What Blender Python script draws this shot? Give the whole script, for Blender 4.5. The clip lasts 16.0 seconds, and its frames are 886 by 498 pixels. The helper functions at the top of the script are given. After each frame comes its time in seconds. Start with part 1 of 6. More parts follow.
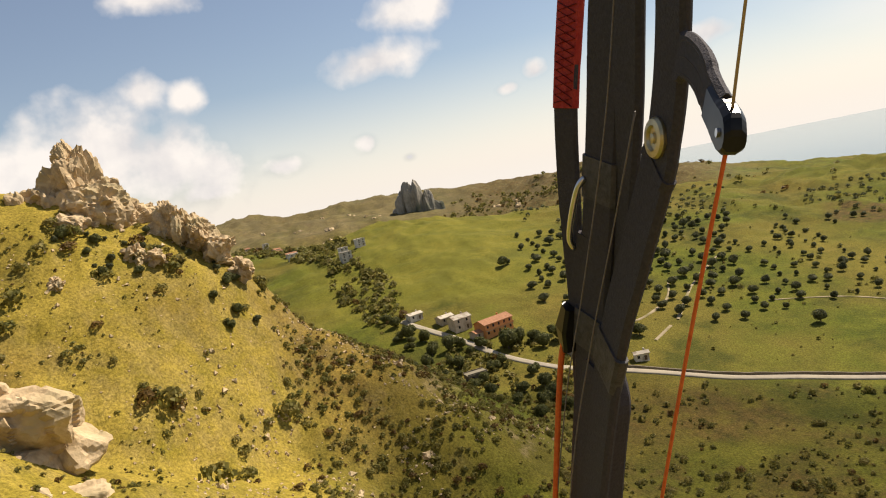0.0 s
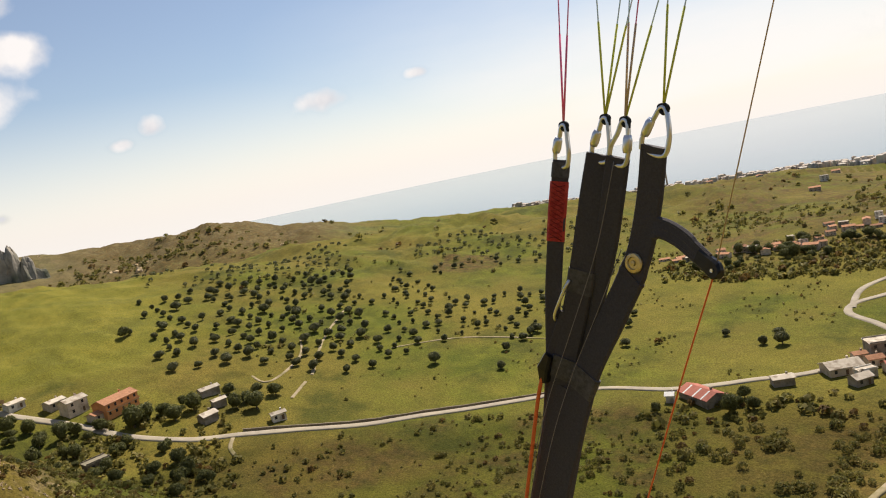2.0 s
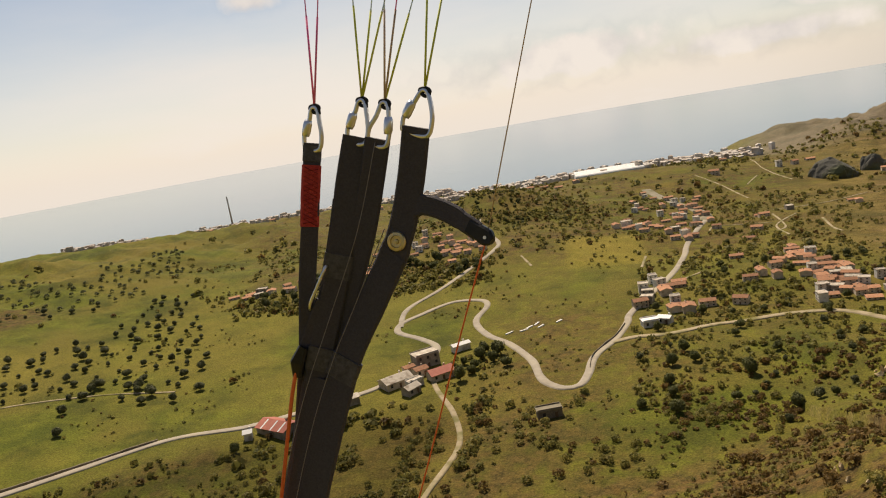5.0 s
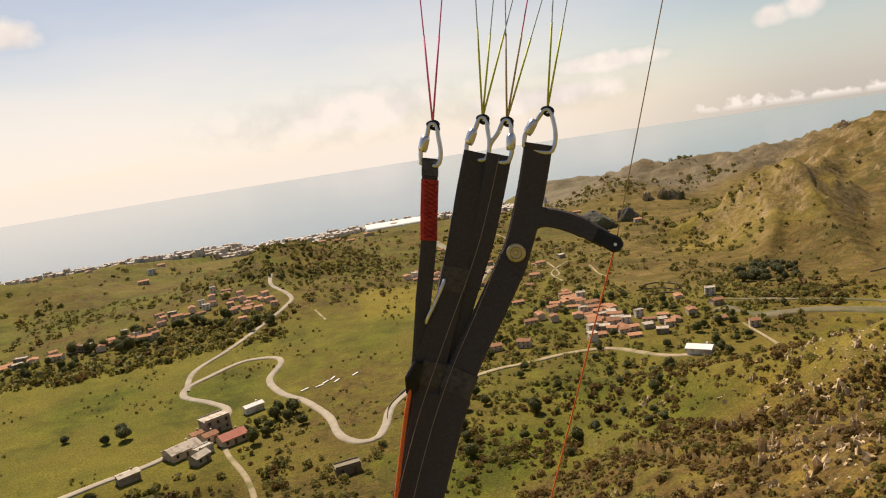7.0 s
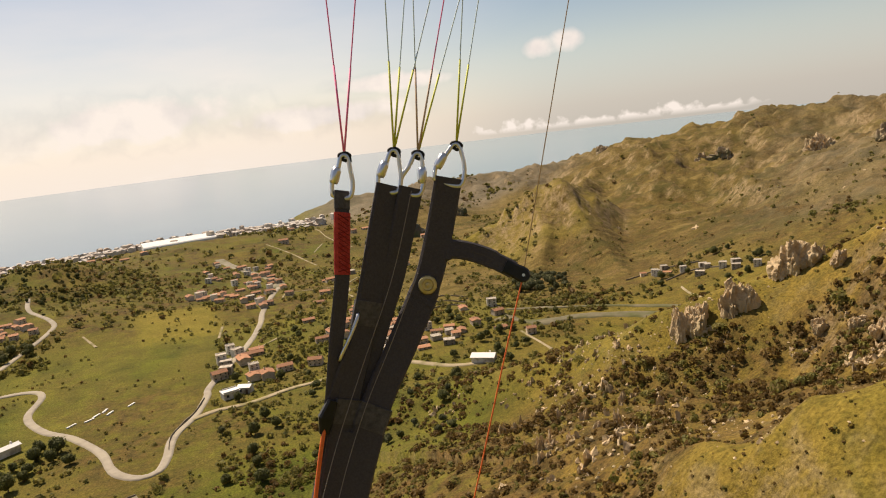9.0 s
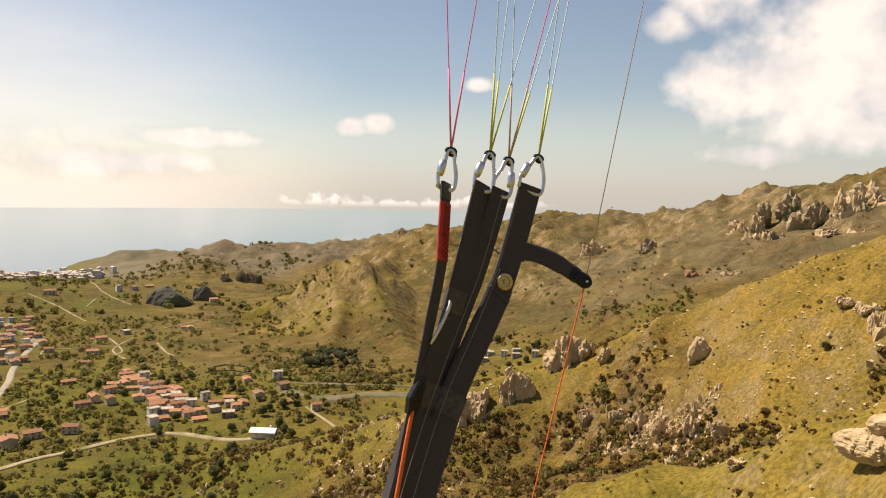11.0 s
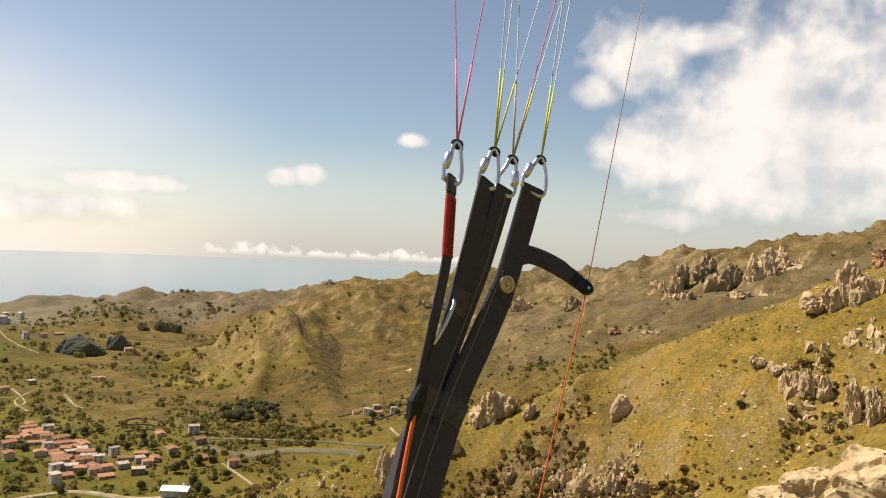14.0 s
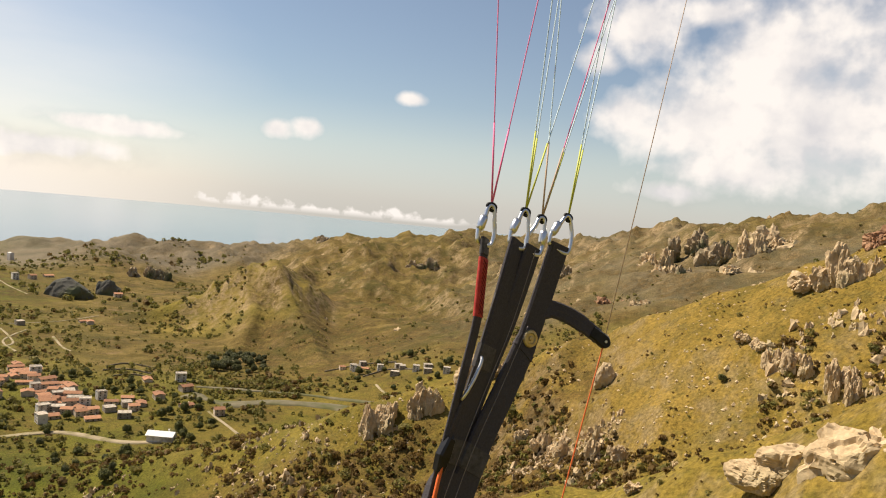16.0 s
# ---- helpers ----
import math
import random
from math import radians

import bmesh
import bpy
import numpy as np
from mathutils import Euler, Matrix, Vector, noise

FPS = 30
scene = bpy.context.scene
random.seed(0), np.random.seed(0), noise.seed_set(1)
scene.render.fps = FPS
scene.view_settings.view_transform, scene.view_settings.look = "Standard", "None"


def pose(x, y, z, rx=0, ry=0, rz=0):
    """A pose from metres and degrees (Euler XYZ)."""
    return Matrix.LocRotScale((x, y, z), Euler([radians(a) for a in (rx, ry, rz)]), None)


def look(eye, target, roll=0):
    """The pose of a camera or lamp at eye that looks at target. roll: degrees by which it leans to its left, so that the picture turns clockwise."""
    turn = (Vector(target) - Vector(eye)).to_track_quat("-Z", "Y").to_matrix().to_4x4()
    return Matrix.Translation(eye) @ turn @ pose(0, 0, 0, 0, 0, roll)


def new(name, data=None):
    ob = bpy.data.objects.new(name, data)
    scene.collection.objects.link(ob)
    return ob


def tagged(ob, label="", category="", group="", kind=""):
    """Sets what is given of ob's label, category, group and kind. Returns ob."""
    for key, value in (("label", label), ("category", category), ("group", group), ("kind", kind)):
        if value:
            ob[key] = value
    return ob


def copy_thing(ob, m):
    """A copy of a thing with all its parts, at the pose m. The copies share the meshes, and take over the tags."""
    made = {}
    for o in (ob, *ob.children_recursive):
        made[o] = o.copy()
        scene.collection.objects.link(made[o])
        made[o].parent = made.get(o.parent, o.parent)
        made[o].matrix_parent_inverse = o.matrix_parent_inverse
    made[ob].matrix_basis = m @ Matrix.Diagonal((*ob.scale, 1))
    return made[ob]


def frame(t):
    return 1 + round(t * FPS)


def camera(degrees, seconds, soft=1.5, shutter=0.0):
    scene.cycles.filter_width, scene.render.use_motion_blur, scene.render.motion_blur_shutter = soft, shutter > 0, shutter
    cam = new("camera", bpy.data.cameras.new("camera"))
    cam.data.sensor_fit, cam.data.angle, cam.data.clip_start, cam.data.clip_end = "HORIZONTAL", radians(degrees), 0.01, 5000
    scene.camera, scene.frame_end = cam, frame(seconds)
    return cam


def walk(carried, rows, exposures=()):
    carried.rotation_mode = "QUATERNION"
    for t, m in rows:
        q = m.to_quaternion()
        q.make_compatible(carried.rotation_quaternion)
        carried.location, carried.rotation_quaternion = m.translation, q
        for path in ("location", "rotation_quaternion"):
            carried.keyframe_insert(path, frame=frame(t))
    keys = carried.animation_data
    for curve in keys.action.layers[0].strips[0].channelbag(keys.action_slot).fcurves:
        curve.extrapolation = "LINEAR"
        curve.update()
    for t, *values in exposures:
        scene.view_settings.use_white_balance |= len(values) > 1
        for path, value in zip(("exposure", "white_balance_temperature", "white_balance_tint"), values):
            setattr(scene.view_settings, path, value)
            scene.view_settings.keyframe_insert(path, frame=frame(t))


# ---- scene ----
TINT = 14
FOV = 62.19
cam = camera(FOV, 16.0, soft=1.1)
# rows: seconds, eye, bearing, tilt up, lean
WALK = [
    (0, 0.259, -0.140, 150.002, -78.66, -5.64, -11.97),
    (0.5, 0.243, -0.185, 150.004, -71.78, -6.61, -14.00),
    (1, 0.285, -0.262, 150.027, -65.03, -5.75, -15.38),
    (1.5, 0.309, -0.351, 150.060, -57.38, -6.53, -13.08),
    (2, 0.332, -0.460, 150.106, -49.86, -6.95, -11.67),
    (2.5, 0.404, -0.587, 150.157, -42.66, -4.65, -10.64),
    (3, 0.372, -0.595, 150.176, -35.87, -5.64, -10.09),
    (3.5, 0.331, -0.560, 150.147, -29.64, -7.52, -9.63),
    (4, 0.337, -0.537, 150.106, -25.00, -8.90, -9.64),
    (4.8, 0.230, -0.536, 150.092, -18.37, -10.04, -9.92),
    (5.6, 0.132, -0.517, 150.079, -11.84, -11.06, -10.23),
    (6.5, 0.036, -0.476, 150.064, -4.43, -11.55, -10.24),
    (7, -0.056, -0.591, 150.103, 0.00, -8.82, -8.66),
    (7.5, -0.201, -0.832, 150.165, 4.69, -5.23, -7.47),
    (8, -0.182, -0.655, 150.205, 8.44, -7.96, -8.19),
    (8.5, -0.147, -0.601, 150.163, 11.99, -9.68, -8.13),
    (9, -0.150, -0.571, 150.129, 16.52, -9.77, -6.86),
    (9.5, -0.240, -0.520, 150.103, 22.66, -8.80, -3.65),
    (10, -0.337, -0.526, 150.086, 29.40, -6.46, -0.11),
    (10.8, -0.382, -0.514, 150.081, 32.31, -4.97, 0.84),
    (11.6, -0.427, -0.499, 150.077, 34.27, -3.76, 1.23),
    (12.5, -0.477, -0.477, 150.072, 36.69, -2.41, 1.62),
    (13, -0.453, -0.474, 150.052, 37.14, -1.55, 1.87),
    (13.5, -0.431, -0.464, 150.035, 37.51, -1.04, 2.05),
    (14, -0.420, -0.450, 150.030, 38.06, -0.37, 2.66),
    (14.5, -0.498, -0.458, 150.027, 38.64, 1.34, 4.96),
    (15, -0.582, -0.497, 150.048, 38.64, 2.57, 6.84),
    (15.5, -0.546, -0.494, 150.091, 38.89, -0.02, 6.33),
    (16, -0.467, -0.448, 150.108, 38.84, -3.34, 5.53),
]
walk(cam, [(t, pose(x, y, z, 90 + tilt, 0, -bearing) @ pose(0, 0, 0, 0, 0, lean)) for t, x, y, z, bearing, tilt, lean in WALK],
     exposures=[(t, stops, kelvin, TINT + (3 if 6 < t < 12 else 0)) for t, stops, kelvin in ((0, 0.42, 7000), (0.5, 0.50, 7000), (1.0, 0.50, 6850), (2.0, 0.44, 6700), (3, 0.24, 6750), (4, 0.10, 7050), (6.5, 0.33, 7500), (7, 0.32, 7400), (7.5, 0.30, 7350), (8, 0.12, 7400), (9, 0.32, 7400), (10, 0.50, 7400), (13, 0.46, 7150), (14.5, 0.46, 7000), (15, 0.46, 6950), (16, 0.45, 6980))])

# ---------------------------------------------------------------- light
SUN_BEARING, SUN_HEIGHT = -24.0, 52.0
sun = new("sun", bpy.data.lights.new("sun", "SUN"))
sun.data.energy, sun.data.angle, sun.data.color = 5.0, radians(0.6), (1.0, 0.93, 0.80)
sun.matrix_world = look((0, 0, 600), (-math.sin(radians(SUN_BEARING)) * 100, -math.cos(radians(SUN_BEARING)) * 100, 600 - 100 * math.tan(radians(SUN_HEIGHT))))
world = bpy.data.worlds.new("sky")
scene.world = world
world.use_nodes = True
wt = world.node_tree
wt.nodes.clear()


def wnode(kind, **inputs):
    n = wt.nodes.new(kind)
    for k, v in inputs.items():
        n.inputs[int(k[1:])].default_value = v
    return n


def wmath(op, a, b=None, c=None):
    n = wt.nodes.new("ShaderNodeMath")
    n.operation = op
    for i, v in enumerate((a, b, c)):
        if v is None:
            continue
        if isinstance(v, (int, float)):
            n.inputs[i].default_value = v
        else:
            wt.links.new(v, n.inputs[i])
    return n.outputs[0]


sky_tex = wt.nodes.new("ShaderNodeTexSky")
sky_tex.sky_type = "NISHITA"
sky_tex.sun_disc = False
sky_tex.sun_elevation, sky_tex.sun_rotation = radians(SUN_HEIGHT), radians(SUN_BEARING)
sky_tex.altitude, sky_tex.air_density, sky_tex.dust_density, sky_tex.ozone_density = 150, 1.0, 0.35, 1.3
coord = wt.nodes.new("ShaderNodeTexCoord")
split = wt.nodes.new("ShaderNodeSeparateXYZ")
wt.links.new(coord.outputs["Generated"], split.inputs[0])
bearing_out = wmath("MULTIPLY", wmath("ARCTAN2", split.outputs[0], split.outputs[1]), 57.29578)
height_out = wmath("MULTIPLY", wmath("ARCSINE", split.outputs[2]), 57.29578)
sky_plan = wt.nodes.new("ShaderNodeCombineXYZ")
wt.links.new(bearing_out, sky_plan.inputs[0])
wt.links.new(height_out, sky_plan.inputs[1])
# cumulus: bearing, height, half width, half height, in degrees
CLOUDS = [(8, 1.5, 9, 1.3), (-5, 2.6, 10, 2.0), (14, 3.4, 5, 0.8), (-101, 6.2, 5.0, 4.0), (-97.6, 5.0, 4.0, 3.6), (-94.6, 3.6, 3.0, 2.4), (-106.5, 5.4, 5.0, 2.8), (-95, 2.4, 3.0, 1.2), (-97.9, 10.1, 1.5, 1.4), (-95.0, 9.2, 1.3, 1.2), (-95.5, 16.4, 3.0, 1.2),
          (-77.3, 12.5, 3.6, 1.3), (-81.0, 9.4, 3.8, 1.5), (-78.5, 15.6, 3.0, 1.2), (-82.7, 3.6, 1.0, 0.8), (-79.7, 1.9, 0.6, 0.4), (-89.3, 3.1, 1.9, 0.8), (-69.0, 6.3, 1.0, 0.9), (-71.3, 5.4, 1.0, 0.5),
          (-56.5, 6.0, 2.3, 1.0), (-49.1, 6.7, 1.1, 0.5), (-27.5, 10.4, 2.4, 1.3), (25.4, 4.6, 1.2, 0.8), (27.6, 4.9, 1.3, 0.8), (35.4, 7.9, 1.2, 0.5),
          (51.8, 8.2, 2.5, 2.1), (57.5, 8.0, 5.6, 3.6), (64, 8.0, 7.5, 6.0), (72, 11, 9, 8.5), (62.0, 12.0, 5.5, 5.0), (60.0, 4.6, 6.0, 2.0), (55.6, 2.6, 3.2, 1.0), (52.4, 14.6, 3.4, 3.0), (57.5, 15.5, 3.0, 1.2), (49.2, 11.8, 1.8, 1.4), (82, 12, 14, 10)]
near_cloud = None
for b, h, w, t in CLOUDS:
    m = wt.nodes.new("ShaderNodeVectorMath")
    m.operation = "MULTIPLY_ADD"
    wt.links.new(sky_plan.outputs[0], m.inputs[0])
    m.inputs[1].default_value = (1 / w, 1 / t, 0)
    m.inputs[2].default_value = (-b / w, -h / t, 0)
    ln = wt.nodes.new("ShaderNodeVectorMath")
    ln.operation = "LENGTH"
    wt.links.new(m.outputs[0], ln.inputs[0])
    near_cloud = ln.outputs[1] if near_cloud is None else wmath("SMOOTH_MIN", near_cloud, ln.outputs[1], 0.25)
puff = wnode("ShaderNodeTexNoise", _2=0.24, _3=5.0, _4=0.50)
wt.links.new(sky_plan.outputs[0], puff.inputs[0])
wisp = wnode("ShaderNodeTexNoise", _2=0.9, _3=3.0, _4=0.45)
wt.links.new(sky_plan.outputs[0], wisp.inputs[0])
rough_edge = wmath("ADD", wmath("MULTIPLY_ADD", puff.outputs[0], 1.9, -0.95), wmath("MULTIPLY_ADD", wisp.outputs[0], 0.5, -0.25))
thick = wt.nodes.new("ShaderNodeMapRange")
thick.interpolation_type = "SMOOTHSTEP"
thick.inputs[1].default_value, thick.inputs[2].default_value = -0.05, 1.05
wt.links.new(wmath("ADD", wmath("SUBTRACT", 1.34, near_cloud), rough_edge), thick.inputs[0])
# thin high cloud over the sea, and the far bank along the horizon
stretch = wt.nodes.new("ShaderNodeVectorMath")
stretch.operation = "MULTIPLY"
wt.links.new(sky_plan.outputs[0], stretch.inputs[0])
stretch.inputs[1].default_value = (0.035, 0.14, 1)
veil = wnode("ShaderNodeTexNoise", _2=1.0, _3=5.0, _4=0.55)
wt.links.new(stretch.outputs[0], veil.inputs[0])
veil_low = wt.nodes.new("ShaderNodeMapRange")
veil_low.interpolation_type = "SMOOTHSTEP"
for i, v in enumerate((20.0, 1.0, 0.0, 1.0)):
    veil_low.inputs[i + 1].default_value = v
wt.links.new(height_out, veil_low.inputs[0])
veil_side = wt.nodes.new("ShaderNodeMapRange")
veil_side.interpolation_type = "SMOOTHSTEP"
for i, v in enumerate((52.0, 14.0, 0.0, 1.0)):
    veil_side.inputs[i + 1].default_value = v
wt.links.new(wmath("ABSOLUTE", wmath("ADD", bearing_out, 18.0)), veil_side.inputs[0])
mist = wt.nodes.new("ShaderNodeMapRange")
mist.interpolation_type = "SMOOTHSTEP"
for i, v in enumerate((11.0, -3.0, 0.0, 0.86)):
    mist.inputs[i + 1].default_value = v
wt.links.new(height_out, mist.inputs[0])
mist_side = wt.nodes.new("ShaderNodeMapRange")
mist_side.interpolation_type = "SMOOTHSTEP"
for i, v in enumerate((2.0, 30.0, 1.0, 0.40)):
    mist_side.inputs[i + 1].default_value = v
wt.links.new(bearing_out, mist_side.inputs[0])
veil_amt = wmath("MAXIMUM", 0.05, wmath("MAXIMUM", wmath("MULTIPLY", mist.outputs[0], mist_side.outputs[0]), wmath("MULTIPLY", wmath("MULTIPLY", veil_low.outputs[0], veil_side.outputs[0]), wmath("MULTIPLY_ADD", veil.outputs[0], 1.5, -0.05))))
# far bank: a row of small heads
bank_top = wmath("SUBTRACT", wmath("MULTIPLY_ADD", wisp.outputs[0], 2.6, -1.95), height_out)
bank = wmath("MULTIPLY", wmath("MINIMUM", wmath("MAXIMUM", wmath("MULTIPLY", bank_top, 1.7), 0.0), 1.0), wmath("MINIMUM", wmath("MAXIMUM", wmath("MULTIPLY_ADD", height_out, 1.4, 2.5), 0.0), 0.95))
bank_side = wt.nodes.new("ShaderNodeMapRange")
for i, v in enumerate((13.0, 9.0, 0.0, 1.0)):
    bank_side.inputs[i + 1].default_value = v
wt.links.new(wmath("ABSOLUTE", wmath("SUBTRACT", bearing_out, 30.0)), bank_side.inputs[0])
bank_amt = wmath("MULTIPLY", wmath("MAXIMUM", bank, 0.0), bank_side.outputs[0])
cover = wmath("MINIMUM", wmath("MAXIMUM", wmath("MAXIMUM", thick.outputs[0], veil_amt), bank_amt), 0.96)
cloud_tone = wt.nodes.new("ShaderNodeMix")
cloud_tone.data_type = "RGBA"
cloud_tone.inputs[6].default_value = (0.69, 0.71, 0.75, 1)
cloud_tone.inputs[7].default_value = (1.0, 0.985, 0.955, 1)
tone_fac = wt.nodes.new("ShaderNodeMapRange")
tone_fac.inputs[1].default_value, tone_fac.inputs[2].default_value = 0.30, 0.58
wt.links.new(puff.outputs[0], tone_fac.inputs[0])
wt.links.new(wmath("MAXIMUM", tone_fac.outputs[0], wmath("SUBTRACT", 1.0, thick.outputs[0])), cloud_tone.inputs[0])
sky_bg, cloud_bg, sky_mix, sky_out = (wt.nodes.new("ShaderNodeBackground"), wt.nodes.new("ShaderNodeBackground"), wt.nodes.new("ShaderNodeMixShader"), wt.nodes.new("ShaderNodeOutputWorld"))
sky_bg.inputs[1].default_value = 0.074
cloud_bg.inputs[1].default_value = 0.73
# hazy blue-grey air low over the mountain side
haze_side, haze_low = wt.nodes.new("ShaderNodeMapRange"), wt.nodes.new("ShaderNodeMapRange")
for n, rows, v in ((haze_side, (8.0, 28.0, 0.0, 1.0), bearing_out), (haze_low, (5.0, 0.0, 0.0, 1.0), height_out)):
    n.interpolation_type = "SMOOTHSTEP"
    for i, q in enumerate(rows):
        n.inputs[i + 1].default_value = q
    wt.links.new(v, n.inputs[0])
haze_tint, air = wt.nodes.new("ShaderNodeMix"), wt.nodes.new("ShaderNodeMix")
haze_tint.data_type = air.data_type = "RGBA"
air.blend_type = "MULTIPLY"
haze_tint.inputs[6].default_value, haze_tint.inputs[7].default_value = (0.90, 0.93, 0.93, 1), (0.64, 0.74, 0.94, 1)
wt.links.new(haze_low.outputs[0], haze_tint.inputs[0])
wt.links.new(haze_side.outputs[0], air.inputs[0])
wt.links.new(sky_tex.outputs[0], air.inputs[6])
wt.links.new(haze_tint.outputs[2], air.inputs[7])
wt.links.new(air.outputs[2], sky_bg.inputs[0])
wt.links.new(cloud_tone.outputs[2], cloud_bg.inputs[0])
wt.links.new(cover, sky_mix.inputs[0])
wt.links.new(sky_bg.outputs[0], sky_mix.inputs[1])
wt.links.new(cloud_bg.outputs[0], sky_mix.inputs[2])
wt.links.new(sky_mix.outputs[0], sky_out.inputs[0])


# ---------------------------------------------------------------- materials
def material(name, colours, scale=1.0, rough=0.9, bump=0.0, bump_scale=None, metal=0.0, second=None, random_tint=0.0, detail=6.0, coords="Object", sheen=0.0):
    """A surface that drifts between the given colours by noise of `scale` (per metre), with a second, larger drift and fine relief."""
    m = bpy.data.materials.new(name)
    m.use_nodes = True
    nt = m.node_tree
    b = nt.nodes["Principled BSDF"]
    tc = nt.nodes.new("ShaderNodeTexCoord")
    n1 = nt.nodes.new("ShaderNodeTexNoise")
    n1.inputs["Scale"].default_value, n1.inputs["Detail"].default_value, n1.inputs["Roughness"].default_value = scale, detail, 0.62
    nt.links.new(tc.outputs[coords], n1.inputs["Vector"])
    ramp = nt.nodes.new("ShaderNodeValToRGB")
    while len(ramp.color_ramp.elements) < len(colours):
        ramp.color_ramp.elements.new(0.5)
    for i, c in enumerate(colours):
        e = ramp.color_ramp.elements[i]
        e.position = 0.3 + 0.4 * i / max(1, len(colours) - 1)
        e.color = (*c, 1)
    nt.links.new(n1.outputs[0], ramp.inputs[0])
    col = ramp.outputs[0]
    if second:
        n2 = nt.nodes.new("ShaderNodeTexNoise")
        n2.inputs["Scale"].default_value, n2.inputs["Detail"].default_value = second[1], 3.0
        nt.links.new(tc.outputs[coords], n2.inputs["Vector"])
        mr = nt.nodes.new("ShaderNodeMapRange")
        mr.inputs[1].default_value, mr.inputs[2].default_value = 0.48, 0.66
        nt.links.new(n2.outputs[0], mr.inputs[0])
        mx = nt.nodes.new("ShaderNodeMix")
        mx.data_type = "RGBA"
        mx.inputs[7].default_value = (*second[0], 1)
        nt.links.new(mr.outputs[0], mx.inputs[0])
        nt.links.new(col, mx.inputs[6])
        col = mx.outputs[2]
    if random_tint:
        info = nt.nodes.new("ShaderNodeObjectInfo")
        hsv = nt.nodes.new("ShaderNodeHueSaturation")
        ma = nt.nodes.new("ShaderNodeMath")
        ma.operation = "MULTIPLY_ADD"
        ma.inputs[1].default_value, ma.inputs[2].default_value = 2 * random_tint, 1 - random_tint
        nt.links.new(info.outputs["Random"], ma.inputs[0])
        nt.links.new(ma.outputs[0], hsv.inputs["Value"])
        nt.links.new(col, hsv.inputs["Color"])
        col = hsv.outputs[0]
    nt.links.new(col, b.inputs["Base Color"])
    b.inputs["Roughness"].default_value, b.inputs["Metallic"].default_value = rough, metal
    b.inputs["Specular IOR Level"].default_value = 0.25
    if bump:
        bp = nt.nodes.new("ShaderNodeBump")
        bp.inputs["Distance"].default_value = bump
        nb = nt.nodes.new("ShaderNodeTexNoise")
        nb.inputs["Scale"].default_value, nb.inputs["Detail"].default_value = bump_scale or scale * 4, 5.0
        nt.links.new(tc.outputs[coords], nb.inputs["Vector"])
        nt.links.new(nb.outputs[0], bp.inputs["Height"])
        nt.links.new(bp.outputs[0], b.inputs["Normal"])
    return m


def foliage(name, colours, scale=0.3):
    """Leaves: tint drifts over the plants and from leaf to leaf, with some light through them."""
    m = material(name, colours, scale, 0.7, coords="Object")
    nt = m.node_tree
    b = nt.nodes["Principled BSDF"]
    src = b.inputs["Base Color"].links[0].from_socket
    geo, hsv, ma = nt.nodes.new("ShaderNodeNewGeometry"), nt.nodes.new("ShaderNodeHueSaturation"), nt.nodes.new("ShaderNodeMath")
    ma.operation = "MULTIPLY_ADD"
    ma.inputs[1].default_value, ma.inputs[2].default_value = 0.6, 0.70
    nt.links.new(geo.outputs["Random Per Island"], ma.inputs[0])
    nt.links.new(ma.outputs[0], hsv.inputs["Value"])
    nt.links.new(src, hsv.inputs["Color"])
    nt.links.new(hsv.outputs[0], b.inputs["Base Color"])
    tr, mix, out = nt.nodes.new("ShaderNodeBsdfTranslucent"), nt.nodes.new("ShaderNodeMixShader"), nt.nodes["Material Output"]
    mix.inputs[0].default_value = 0.45
    nt.links.new(hsv.outputs[0], tr.inputs[0])
    nt.links.new(b.outputs[0], mix.inputs[1])
    nt.links.new(tr.outputs[0], mix.inputs[2])
    nt.links.new(mix.outputs[0], out.inputs[0])
    return m


